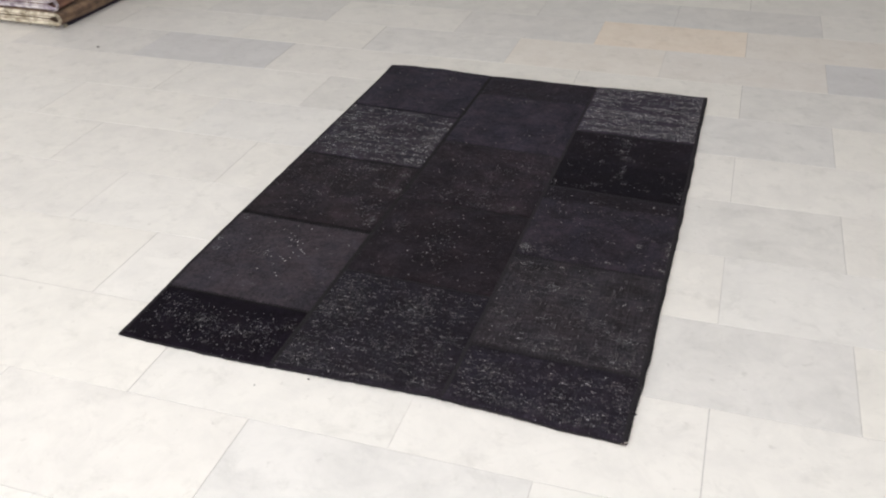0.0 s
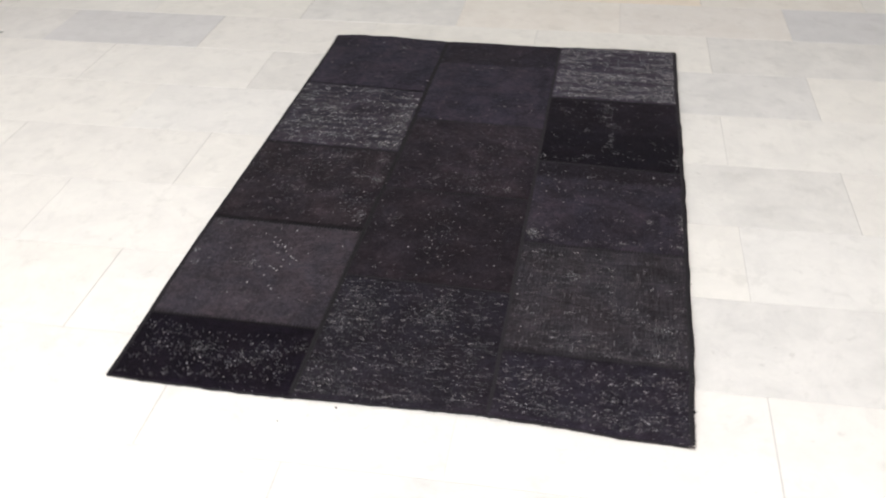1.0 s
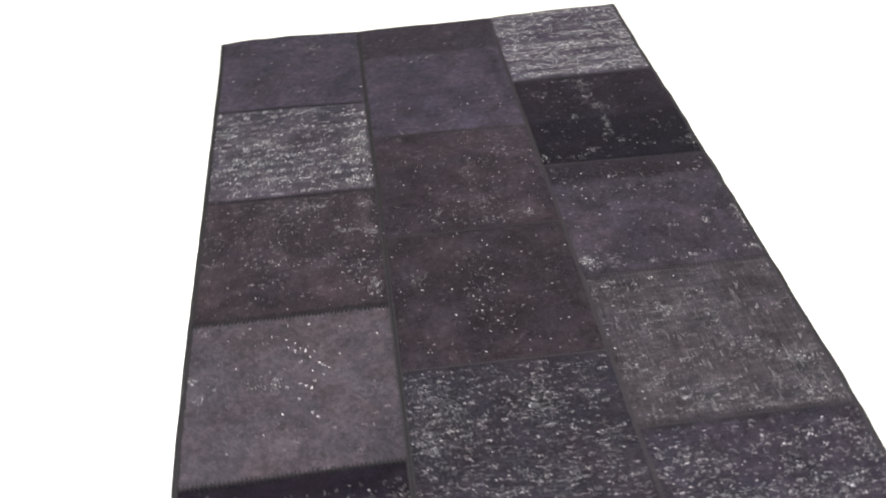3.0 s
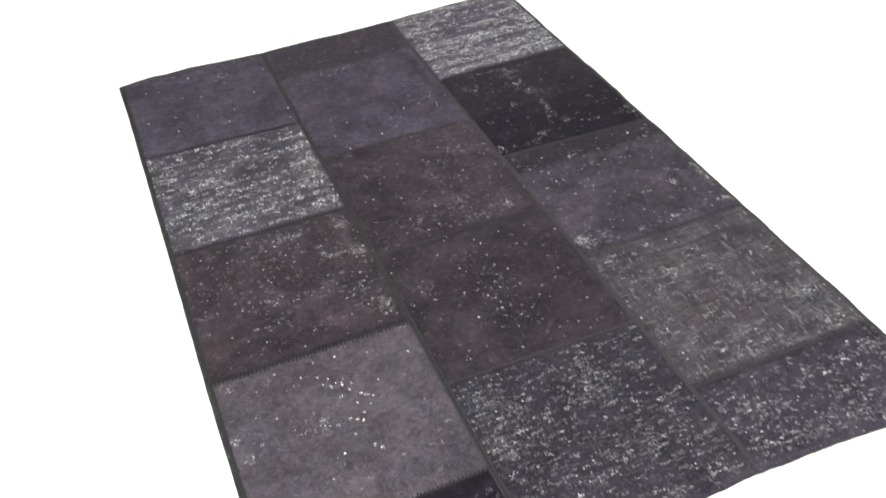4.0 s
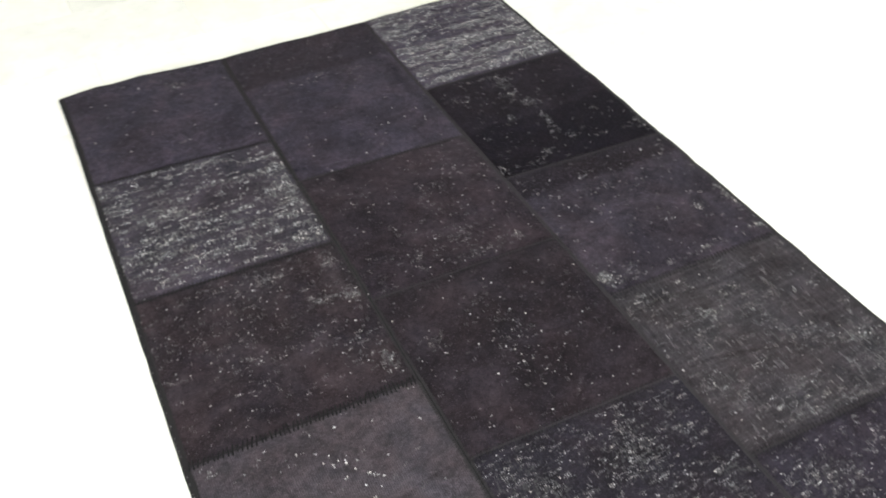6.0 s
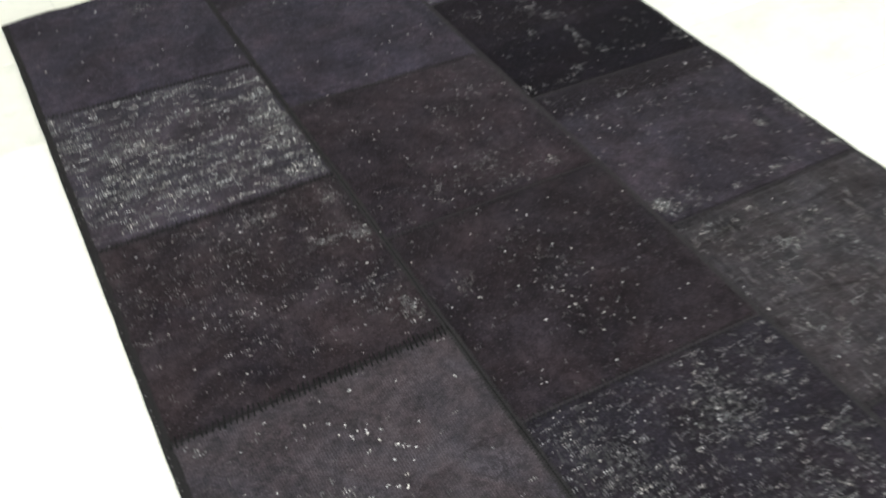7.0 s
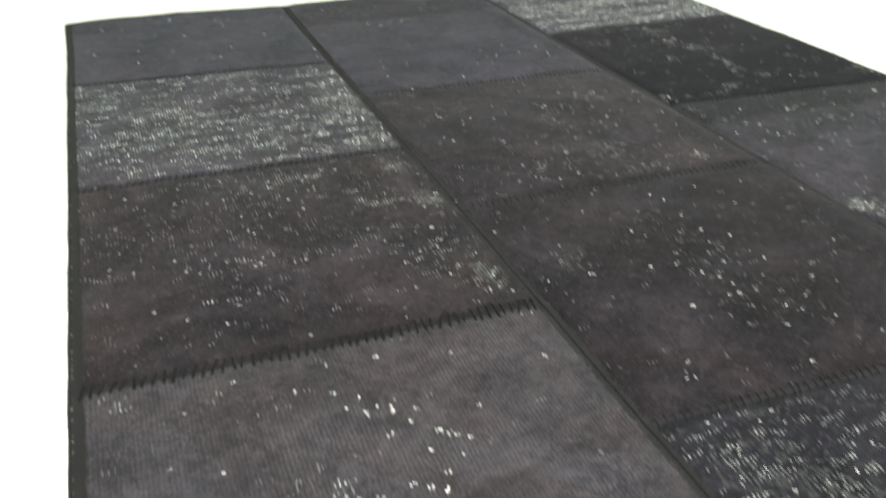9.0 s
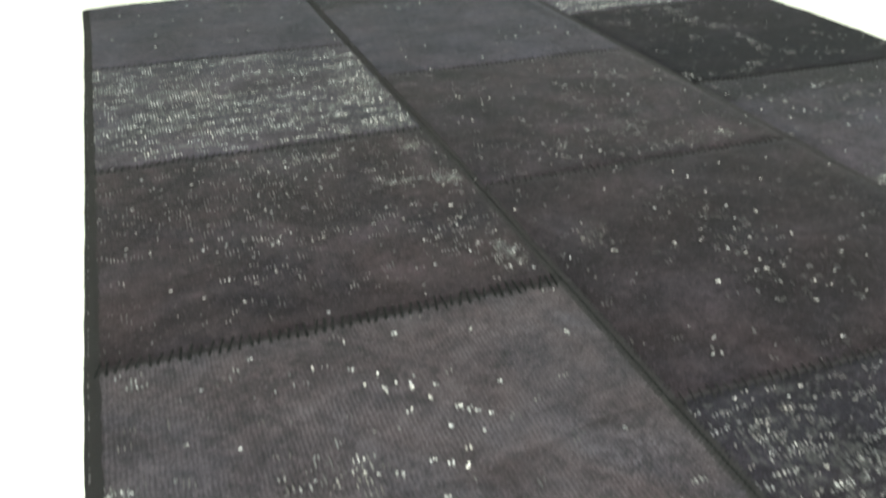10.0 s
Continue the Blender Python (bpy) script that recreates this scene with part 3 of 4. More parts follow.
rug_patch(0, 0, "black patch with many worn pale knots", (0.0086, 0.0070, 0.0096), (0.0115, 0.0096, 0.0128), 0.10, 0.60, 12, 16, 0.50, 0.55, dots=130, across=2.0, along=0.0065, tone=0.42, veil=0.028,
          spots=((0.2, 0.2, 0.5, 0.03, -0.25), (0.16, 0.10, 0.05, 0.02, 0.15), (0.29, 0.09, 0.05, 0.03, 0.2)))
rug_patch(0, 1, "plain mauve-grey patch with few white knots", (0.0540, 0.0510, 0.0512), (0.0418, 0.0392, 0.0408), 0.02, 0.05, 7, 7, 0.7, cloud=0.32, ribs=0.7, smudge=0.8, dots=16, along=0.008, tone=0.52, veil=0.06, bright=1.0, big=0.0024,
          spots=((0.033, 0.565, 0.02, 0.008, 0.25), (0.09, 0.558, 0.02, 0.006, 0.15), (0.02, 0.45, 0.014, 0.012, 0.5), (0.24, 0.30, 0.09, 0.02, 0.06), (0.10, 0.43, 0.09, 0.02, 0.12), (0.16, 0.42, 0.03, 0.02, 0.2), (0.03, 0.40, 0.03, 0.01, 0.2)),
          marks=((0.118, 0.573), (0.160, 0.542), (0.189, 0.531), (0.193, 0.506), (0.207, 0.515), (0.208, 0.495), (0.218, 0.501), (0.227, 0.493), (0.246, 0.487), (0.238, 0.475), (0.217, 0.465), (0.294, 0.475), (0.297, 0.549), (0.235, 0.565), (0.192, 0.570),
                 (0.368, 0.517), (0.254, 0.457), (0.260, 0.453), (0.266, 0.447), (0.274, 0.443), (0.242, 0.439), (0.246, 0.415), (0.218, 0.412), (0.228, 0.404), (0.238, 0.397), (0.170, 0.414), (0.181, 0.411), (0.189, 0.406), (0.194, 0.404),
                 (0.214, 0.373), (0.239, 0.340), (0.248, 0.326), (0.011, 0.450), (0.018, 0.442), (0.039, 0.403), (0.184, 0.343), (0.15, 0.30)))
rug_patch(0, 2, "dark brown patch with scattered pale wear", BROWN, (0.0170, 0.0150, 0.0185), 0.06, 0.20, 13, 17, 0.60, dots=90, across=2.0, along=0.0075, tone=0.46, veil=0.055, bright=0.9, big=0.0017, smudge=0.45, cloud=0.7, stout=0.9,
          fine=(0.012, 0.15, 11, 15, 0.58, 1.3, 0.0042, 0.50),
          spots=((0.386, 0.833, 0.020, 0.012, 0.6), (0.318, 0.849, 0.014, 0.008, 0.5), (0.253, 0.950, 0.022, 0.007, 0.8), (0.369, 0.942, 0.014, 0.014, 0.6), (0.340, 0.850, 0.045, 0.006, 0.5), (0.378, 0.84, 0.014, 0.012, 0.5), (0.376, 0.660, 0.012, 0.028, 0.8),
                 (0.35, 0.72, 0.03, 0.05, 0.15), (0.16, 0.768, 0.06, 0.014, 0.2), (0.165, 0.70, 0.03, 0.03, 0.14), (0.009, 0.783, 0.02, 0.008, 0.3), (0.20, 0.97, 0.15, 0.012, 0.2)),
          marks=((0.013, 0.877), (0.045, 0.831), (0.070, 0.703), (0.127, 0.661), (0.178, 0.825), (0.171, 0.871), (0.094, 0.795), (0.142, 0.772), (0.173, 0.758), (0.187, 0.772), (0.271, 0.761), (0.293, 0.791),
                 (0.302, 0.758), (0.309, 0.709), (0.303, 0.660), (0.356, 0.685), (0.358, 0.772), (0.140, 0.917), (0.182, 0.946), (0.075, 0.926), (0.037, 0.800)))
rug_patch(0, 3, "charcoal patch worn to pale rows of threads", (0.0405, 0.0378, 0.0430), (0.0305, 0.0283, 0.0330), 0.26, 0.95, 9, 62, 0.45, 0.60, streaks=((9, 120, 0.5, 0.16),), dots=80, across=3.4, along=0.0092, tone=0.72, stout=0.94, veil=0.078,
          spots=((0.37, 1.20, 0.04, 0.14, 0.35), (0.37, 1.03, 0.04, 0.014, 0.5), (0.24, 1.18, 0.10, 0.02, 0.2)))
rug_patch(0, 4, "dark purple-grey patch with few white knots", PURPLE, (0.022, 0.020, 0.027), 0.012, 0.05, 9, 9, 0.68, dots=10, tone=0.36, bright=1.0, big=0.0019,
          spots=((0.262, 1.731, 0.02, 0.018, 0.5), (0.30, 1.79, 0.08, 0.01, 0.12), (0.228, 1.486, 0.01, 0.01, 0.3)),
          marks=((0.042, 1.576), (0.142, 1.661), (0.109, 1.575), (0.104, 1.503), (0.192, 1.643), (0.261, 1.536), (0.393, 1.475), (0.090, 1.718), (0.060, 1.728), (0.267, 1.685), (0.366, 1.784), (0.176, 1.751), (0.385, 1.429), (0.235, 1.484), (0.33, 1.60)))
rug_patch(1, 0, "purple-black patch with heavy streaks of wear", (0.0196, 0.0182, 0.0210), (0.0132, 0.0123, 0.0146), 0.20, 0.42, 24, 52, 0.46, 0.50, streaks=((22, 110, 0.54, 0.2),), dots=150, across=3.2, along=0.0058, tone=0.60, stout=0.72, much=0.8, veil=0.044, bright=0.85,
          spots=((0.47, 0.30, 0.07, 0.10, 0.28), (0.46, 0.07, 0.06, 0.05, 0.40), (0.64, 0.29, 0.05, 0.04, 0.28), (0.60, 0.13, 0.12, 0.08, 0.14), (0.62, 0.02, 0.16, 0.015, 0.2), (0.76, 0.26, 0.06, 0.13, -0.16), (0.55, 0.37, 0.10, 0.015, -0.05)),
          marks=((0.495, 0.252), (0.433, 0.253), (0.503, 0.376), (0.463, 0.313), (0.547, 0.348), (0.533, 0.261), (0.597, 0.307), (0.412, 0.239)))
rug_patch(1, 1, "dark brown patch with sparse white knots", (0.0226, 0.0194, 0.0204), (0.0142, 0.0123, 0.0138), 0.02, 0.09, 14, 16, 0.66, cloud=0.75, dots=60, across=1.7, along=0.006, tone=0.36, bright=1.0, big=0.0018, smudge=0.5,
          spots=((0.60, 0.60, 0.035, 0.10, 0.14), (0.47, 0.66, 0.02, 0.02, 0.25)),
          marks=((0.426, 0.627), (0.531, 0.541), (0.471, 0.447), (0.604, 0.543), (0.593, 0.484), (0.585, 0.545), (0.607, 0.599), (0.585, 0.575), (0.603, 0.619), (0.645, 0.643), (0.625, 0.665), (0.533, 0.615), (0.671, 0.544),
                 (0.574, 0.587), (0.467, 0.684), (0.472, 0.624), (0.626, 0.741), (0.626, 0.702), (0.752, 0.496), (0.417, 0.737), (0.61, 0.51)))
rug_patch(1, 2, "dark brown patch speckled along its lower half", (0.0266, 0.0222, 0.0240), (0.0178, 0.0152, 0.0172), 0.03, 0.16, 13, 15, 0.62, dots=60, across=1.9, along=0.0065, tone=0.38, bright=0.9, big=0.0017, smudge=0.4, cloud=0.7,
          fine=(0.010, 0.12, 11, 15, 0.58, 1.3, 0.0042, 0.46),
          spots=((0.741, 0.842, 0.013, 0.010, 0.9), (0.655, 0.833, 0.05, 0.012, 0.35), (0.644, 0.893, 0.02, 0.02, 0.25), (0.537, 0.87, 0.012, 0.012, 0.35), (0.45, 0.812, 0.03, 0.008, 0.3), (0.73, 1.10, 0.06, 0.05, 0.14), (0.60, 0.92, 0.05, 0.04, 0.18)),
          marks=((0.405, 0.825), (0.507, 1.062), (0.549, 1.053), (0.517, 0.887), (0.639, 1.075), (0.663, 1.034), (0.701, 1.047), (0.622, 0.948), (0.587, 0.906), (0.658, 0.838), (0.780, 0.989), (0.734, 1.105), (0.743, 0.851), (0.802, 0.879), (0.626, 1.019), (0.695, 0.970), (0.527, 0.968)))
rug_patch(1, 3, "dark purple-grey patch with a brown far band", PURPLE, (0.023, 0.021, 0.028), 0.012, 0.05, 10, 12, 0.66, dots=24, tone=0.34, bright=1.0, big=0.0019, band=(1.625, 1.81, (0.0245, 0.0208, 0.0238)),
          spots=((0.55, 1.60, 0.10, 0.014, 0.3), (0.60, 1.70, 0.15, 0.06, 0.07)),
          marks=((0.467, 1.286), (0.486, 1.218), (0.513, 1.332), (0.578, 1.243), (0.625, 1.298), (0.648, 1.292), (0.670, 1.328), (0.714, 1.333), (0.545, 1.583), (0.525, 1.604), (0.702, 1.380), (0.754, 1.352), (0.754, 1.298), (0.591, 1.600)))
rug_patch(2, 0, "dark purple patch with clumps of worn knots", (0.0232, 0.0212, 0.0252), (0.0154, 0.0142, 0.0180), 0.13, 0.50, 16, 24, 0.46, 0.50, streaks=((30, 60, 0.54, 0.25),), dots=70, across=2.4, along=0.0066, tone=0.54, veil=0.045,
          spots=((0.89, 0.13, 0.05, 0.05, 0.26), (1.08, 0.09, 0.05, 0.05, 0.24), (1.0, 0.03, 0.10, 0.02, 0.18), (1.15, 0.17, 0.05, 0.02, 0.15)))
rug_patch(2, 1, "olive-grey patch worn in crossing streaks", (0.0310, 0.0296, 0.0294), (0.0225, 0.0214, 0.0212), 0.10, 0.30, 6, 45, 0.48, 0.50, streaks=((230, 9, 0.5, 0.32), (9, 90, 0.5, 0.26), (12, 22, 0.5, 0.2)), ribs=0.5, dots=60, across=3.2, along=0.007, tone=0.46, stout=0.85, veil=0.050,
          fine=(0.05, 0.55, 30, 7, 0.52, 1.5, 0.016, 0.47),
          spots=((0.952, 0.483, 0.030, 0.014, 0.45), (1.034, 0.476, 0.006, 0.06, 0.4), (1.037, 0.401, 0.010, 0.04, 0.45), (1.147, 0.321, 0.03, 0.02, 0.6), (1.075, 0.372, 0.02, 0.02, 0.35), (0.978, 0.410, 0.014, 0.010, 0.35),
                 (1.03, 0.215, 0.05, 0.012, 0.6), (0.93, 0.232, 0.06, 0.012, 0.4), (0.982, 0.293, 0.03, 0.02, 0.3), (0.865, 0.326, 0.03, 0.03, 0.3), (0.847, 0.565, 0.03, 0.02, 0.3), (1.147, 0.231, 0.03, 0.02, 0.35), (0.90, 0.44, 0.02, 0.03, 0.2)))
rug_patch(2, 2, "purple-black patch with a pale worn corner", (0.0334, 0.0308, 0.0350), (0.0215, 0.0198, 0.0232), 0.03, 0.14, 11, 13, 0.62, 0.85, cloud=0.6, dots=45, tone=0.48, bright=0.9, big=0.0017, band=(0.925, 1.01, (0.0165, 0.0138, 0.0155)),
          spots=((0.827, 0.653, 0.013, 0.017, 1.4), (0.885, 0.655, 0.03, 0.010, 0.3), (1.0, 0.632, 0.16, 0.010, 0.25), (1.195, 0.745, 0.010, 0.05, 0.7), (1.120, 0.744, 0.012, 0.009, 0.9), (1.039, 0.735, 0.014, 0.006, 0.7), (1.19, 0.640, 0.018, 0.012, 0.8), (1.05, 0.633, 0.012, 0.008, 0.4), (0.872, 0.901, 0.014, 0.006, 0.5)),
          marks=((1.119, 0.745), (1.088, 0.901), (1.035, 0.740), (0.955, 0.878), (0.895, 0.860), (0.879, 0.863), (0.846, 0.848), (0.871, 0.877), (0.918, 0.685), (0.946, 0.809), (1.133, 0.864), (0.865, 0.913), (1.02, 0.885), (0.97, 0.94)))
rug_patch(2, 3, "deep black patch crossed by a chain of worn knots", (0.0152, 0.0129, 0.0154), (0.0138, 0.0118, 0.0142), 0.03, 0.10, 14, 14, 0.62, dots=45, tone=0.38, bright=0.72, veil=0.04, band=(0.99, 1.200, (0.0086, 0.0073, 0.0097)),
          spots=((0.99, 1.355, 0.016, 0.03, 0.6), (0.985, 1.29, 0.014, 0.02, 0.55), (1.007, 1.243, 0.018, 0.014, 0.7), (1.010, 1.165, 0.008, 0.03, 0.6), (0.995, 1.115, 0.01, 0.02, 0.45), (0.933, 1.203, 0.010, 0.012, 0.7),
                 (0.946, 1.057, 0.012, 0.010, 0.7), (1.026, 1.078, 0.012, 0.010, 0.5), (1.057, 1.096, 0.006, 0.014, 0.5), (1.091, 1.05, 0.010, 0.012, 0.3), (1.188, 1.045, 0.012, 0.028, 0.4), (0.90, 1.03, 0.02, 0.01, 0.3), (0.86, 1.30, 0.05, 0.06, 0.1), (0.83, 1.03, 0.03, 0.02, 0.25)),
          marks=((1.133, 1.255), (0.940, 1.050), (0.931, 1.208), (1.096, 1.052), (1.042, 1.078), (0.989, 1.054), (0.927, 1.326)))
rug_patch(2, 4, "charcoal patch worn to pale horizontal streaks", (0.043, 0.039, 0.047), (0.028, 0.025, 0.032), 0.27, 1.1, 5, 50, 0.44, 0.66, streaks=((8, 90, 0.46, 0.34),), dots=80, across=4.0, along=0.0070, tone=0.80, veil=0.10,
          spots=((1.17, 1.47, 0.05, 0.04, 0.4), (0.87, 1.43, 0.04, 0.02, 0.3), (1.0, 1.79, 0.2, 0.015, 0.3)))


# seams and stitches
def strip(name, line, half, material, parent, lift, seed, label=""):
    """A band along a line on the rug, its sides a little uneven."""
    rng = np.random.RandomState(seed)
    line = np.array(line)
    d = np.gradient(line, axis=0)
    d /= np.linalg.norm(d, axis=1)[:, None]
    side = np.stack([-d[:, 1], d[:, 0]], -1)
    across = np.array((-1.0, -0.5, 0.0, 0.5, 1.0))
    verts = []
    for k, a in enumerate(across):
        wide = half * (1 + 0.18 * rng.normal(0, 1, len(line))) if abs(a) == 1 else half
        q = line + side * (a * wide if np.ndim(wide) == 0 else (a * wide)[:, None])
        verts.append(on_rug(q[:, 0], q[:, 1], lift if abs(a) < 1 else -0.0001))
    n = len(line)
    v = np.concatenate(verts)
    f = [(k * n + i, k * n + i + 1, (k + 1) * n + i + 1, (k + 1) * n + i) for k in range(len(across) - 1) for i in range(n - 1)]
    return part_mesh(name, mesh_of(name, v, f, material, True), parent, label)


def stitch_shape(length, thick):
    """One stitch: a thread laid over the seam, sunk at both ends."""
    verts, faces = [], []
    profile = ((-1, 0.3), (-0.75, 0.95), (-0.45, 1.0), (-0.1, 0.55), (0.1, 0.55), (0.45, 1.0), (0.75, 0.95), (1, 0.3))
    for s, wide in profile:
        z, r = (1 - s * s) * thick * 0.7, thick * wide
        for a in (0, 60, 120, 180):
            verts.append((s * length / 2, math.cos(radians(a)) * r * 0.8, z + math.sin(radians(a)) * r * 0.8 - 0.0004))
    for i in range(len(profile) - 1):
        for a in range(3):
            b = i * 4 + a
            faces.append((b, b + 4, b + 5, b + 1))
    return verts, faces


def stitch_rows(line, pitch, lean, rng):
    """Places and turns of zigzag stitches along a line."""
    line = np.array(line)
    d = np.linalg.norm(np.diff(line, axis=0), axis=1)
    total = d.sum()
    at = np.concatenate([[0], np.cumsum(d)])
    out = []
    for s in np.arange(0.006, total - 0.004, pitch):
        s = s + rng.normal(0, pitch * 0.06)
        x, y = np.interp(s, at, line[:, 0]), np.interp(s, at, line[:, 1])
        out.append((x, y, lean + rng.normal(0, 5.5)))
    return out


def seam(c, k, single):
    x = np.linspace(COLS[c] + 0.003, COLS[c + 1] - 0.003, 60)
    y = row_at(c, k, x)
    line = np.stack([x, y], -1)
    # the seam by the mauve patch is the boldest; the far ones are finer, those among dark patches faint
    band, thread = (M_GUTTER, M_THREAD) if c == 0 else (M_FADED_SEAM, M_SOFT_THREAD)
    long, thick, half = (0.0255, 0.0020, 0.0032) if (c, k) == (0, 2) else (0.0175, 0.0016, 0.0026)
    body = strip("seam", line, half, band, rug, 0.0003, c * 10 + k, "black stitched seam between two patches")
    rng = np.random.RandomState(c * 31 + k)
    v0, f0 = stitch_shape(long, thick)
    shared = mesh_of("stitch", v0, f0, thread, True)
    verts, faces = [], []
    for px, py, lean in stitch_rows(line, 0.0076, -12, rng):
        base = on_rug(px, py, 0.0007)
        m = Matrix.Translation(base) @ Matrix.Rotation(radians(90 + lean), 4, "Z") @ Matrix.Diagonal((rng.uniform(0.7, 1.15), rng.uniform(0.75, 1.1), 1, 1))
        if single:
            ob = new("stitch", shared)
            ob.parent, ob.matrix_local = body, m
        else:
            b = len(verts)
            verts.extend((m @ Vector(q)) for q in v0)
            faces.extend(tuple(i + b for i in q) for q in f0)
    if verts:
        part_mesh("stitching", mesh_of("stitching", verts, faces, thread, True), body, kind="stuff")


for c in range(3):
    for k in range(1, len(ROWS_OF[c]) - 1):
        seam(c, k, (c, k) in ((0, 2), (0, 3), (0, 4), (1, 1), (1, 2)))

for c in (1, 2):
    y = np.linspace(0.003, 1.807, 240)
    x = COLS[c] + 0.0016 * (F4(y * 9, c * 3.3) - 0.5)
    line = np.stack([x, y], -1)
    band, thread = (M_SEAM, M_THREAD) if c == 1 else (M_FADED_SEAM, M_SOFT_THREAD)
    body = strip("long_seam", line, 0.0054 if c == 1 else 0.0044, band, rug, 0.0004, 70 + c, "flattened dark seam running the length of the rug")
    strip("seam_groove", line, 0.0015 if c == 1 else 0.0009, thread, body, 0.0011, 80 + c)
    rng = np.random.RandomState(90 + c)
    v0, f0 = stitch_shape(0.0180 if c == 1 else 0.0140, 0.0012 if c == 1 else 0.0009)
    verts, faces = [], []
    for px, py, lean in stitch_rows(line, 0.0049, 9, rng):
        m = Matrix.Translation(on_rug(px, py, 0.0004)) @ Matrix.Rotation(radians(lean), 4, "Z")
        b = len(verts)
        verts.extend((m @ Vector(q)) for q in v0)
        faces.extend(tuple(i + b for i in q) for q in f0)
    part_mesh("stitching", mesh_of("stitching", verts, faces, M_COMB if c == 1 else M_FADED_SEAM, True), body, kind="stuff")


# bound edges and backing
def binding(p0, p1, seed):
    n = 260
    s = np.linspace(0, 1, n)
    x, y = p0[0] + (p1[0] - p0[0]) * s, p0[1] + (p1[1] - p0[1]) * s
    wx, wy = warp(x, y)
    z = surf(x, y)
    f = Field(seed)
    d = np.stack([np.gradient(wx), np.gradient(wy)], -1)
    d /= np.linalg.norm(d, axis=1)[:, None]
    verts, faces, sides = [], [], 8
    for i in range(n):
        r = 0.0028 * (0.97 + 0.06 * (i % 2) + 0.12 * (f(i * 0.31, 2.0) - 0.5))
        for a in range(sides):
            t = 2 * math.pi * a / sides
            o, u = math.cos(t) * r, math.sin(t) * r
            verts.append((wx[i] - d[i, 1] * o, wy[i] + d[i, 0] * o, max(0.0008, z[i] * 0.62 + u * 1.05)))
    for i in range(n - 1):
        for a in range(sides):
            faces.append((i * sides + a, i * sides + (a + 1) % sides, (i + 1) * sides + (a + 1) % sides, (i + 1) * sides + a))
    faces.append(tuple(range(sides)))
    faces.append(tuple((n - 1) * sides + a for a in range(sides)))
    part_mesh("binding", mesh_of("binding", verts, faces, M_BIND, True), rug, "black overcast yarn edge")


for i, (sx, sy, tx, ty, half) in enumerate(((0.0050, 0.003, 0.0050, 1.807, 0.0056), (1.2012, 0.003, 1.2012, 1.807, 0.0050), (0.003, 1.8060, 1.203, 1.8060, 0.0036))):
    run = np.linspace(0, 1, 200)
    strip("edge_band", np.stack([sx + (tx - sx) * run, sy + (ty - sy) * run], -1), half, M_FADED_SEAM if i == 1 else M_EDGE, rug, 0.0009, 500 + i, "flat dark band inside the bound edge")

CORNERS = ((0.0, 0.0), (1.206, 0.0), (1.206, 1.81), (0.0, 1.81))
for i in range(4):
    binding(CORNERS[i], CORNERS[(i + 1) % 4], 300 + i)


def edge_flecks(p0, p1, count, seed):
    """Worn places of the overcast edge where pale cotton shows."""
    rng = np.random.RandomState(seed)
    s = rng.rand(count)
    x, y = p0[0] + (p1[0] - p0[0]) * s, p0[1] + (p1[1] - p0[1]) * s
    v, f = scales(x, y, rng.uniform(0.0005, 0.001, count), rng.uniform(0.0008, 0.002, count), rng.normal(0, 0.2, count), rng, 0.0018)
    me = give(mesh_of("worn_edge", v, f, M_COTTON), "tone", np.repeat(rng.uniform(0.05, 0.7, count), 7))
    part_mesh("worn_edge", me, rug, "pale worn flecks along the bound edge", "stuff")


def edge_fuzz(p0, p1, out, count, seed):
    """Loose dark fibres standing out of a bound edge."""
    rng = np.random.RandomState(seed)
    verts, faces = [], []
    for s in rng.rand(count):
        x, y = p0[0] + (p1[0] - p0[0]) * s, p0[1] + (p1[1] - p0[1]) * s
        wx, wy = (float(q) for q in warp(x, y))
        a = math.atan2(out[1], out[0]) + rng.normal(0, 0.6)
        l, w, z0 = rng.uniform(0.003, 0.007), rng.uniform(0.0004, 0.0009), rng.uniform(0.001, 0.006)
        ex, ey, ez = wx + math.cos(a) * l, wy + math.sin(a) * l, max(0.0006, z0 + rng.normal(0, 0.0015))
        px, py = -math.sin(a) * w, math.cos(a) * w
        b = len(verts)
        verts += [(wx + px, wy + py, z0), (wx - px, wy - py, z0), (wx, wy, z0 + w * 1.6), (ex, ey, ez)]
        faces += [(b, b + 1, b + 3), (b + 1, b + 2, b + 3), (b + 2, b, b + 3)]
    part_mesh("edge_fuzz", mesh_of("edge_fuzz", verts, faces, M_BIND), rug, kind="stuff")


edge_fuzz((0, 0), (1.206, 0), (0, -1), 330, 21)
edge_fuzz((0, 1.81), (1.206, 1.81), (0, 1), 260, 22)
edge_fuzz((0, 0), (0, 1.81), (-1, 0), 260, 23)
edge_fuzz((1.206, 0), (1.206, 1.81), (1, 0), 420, 24)
edge_flecks((0.0015, 0.4), (0.0015, 1.3), 70, 5)
edge_flecks((0.2, 0.002), (1.19, 0.002), 60, 6)
edge_flecks((1.2045, 0.05), (1.2045, 1.7), 40, 7)


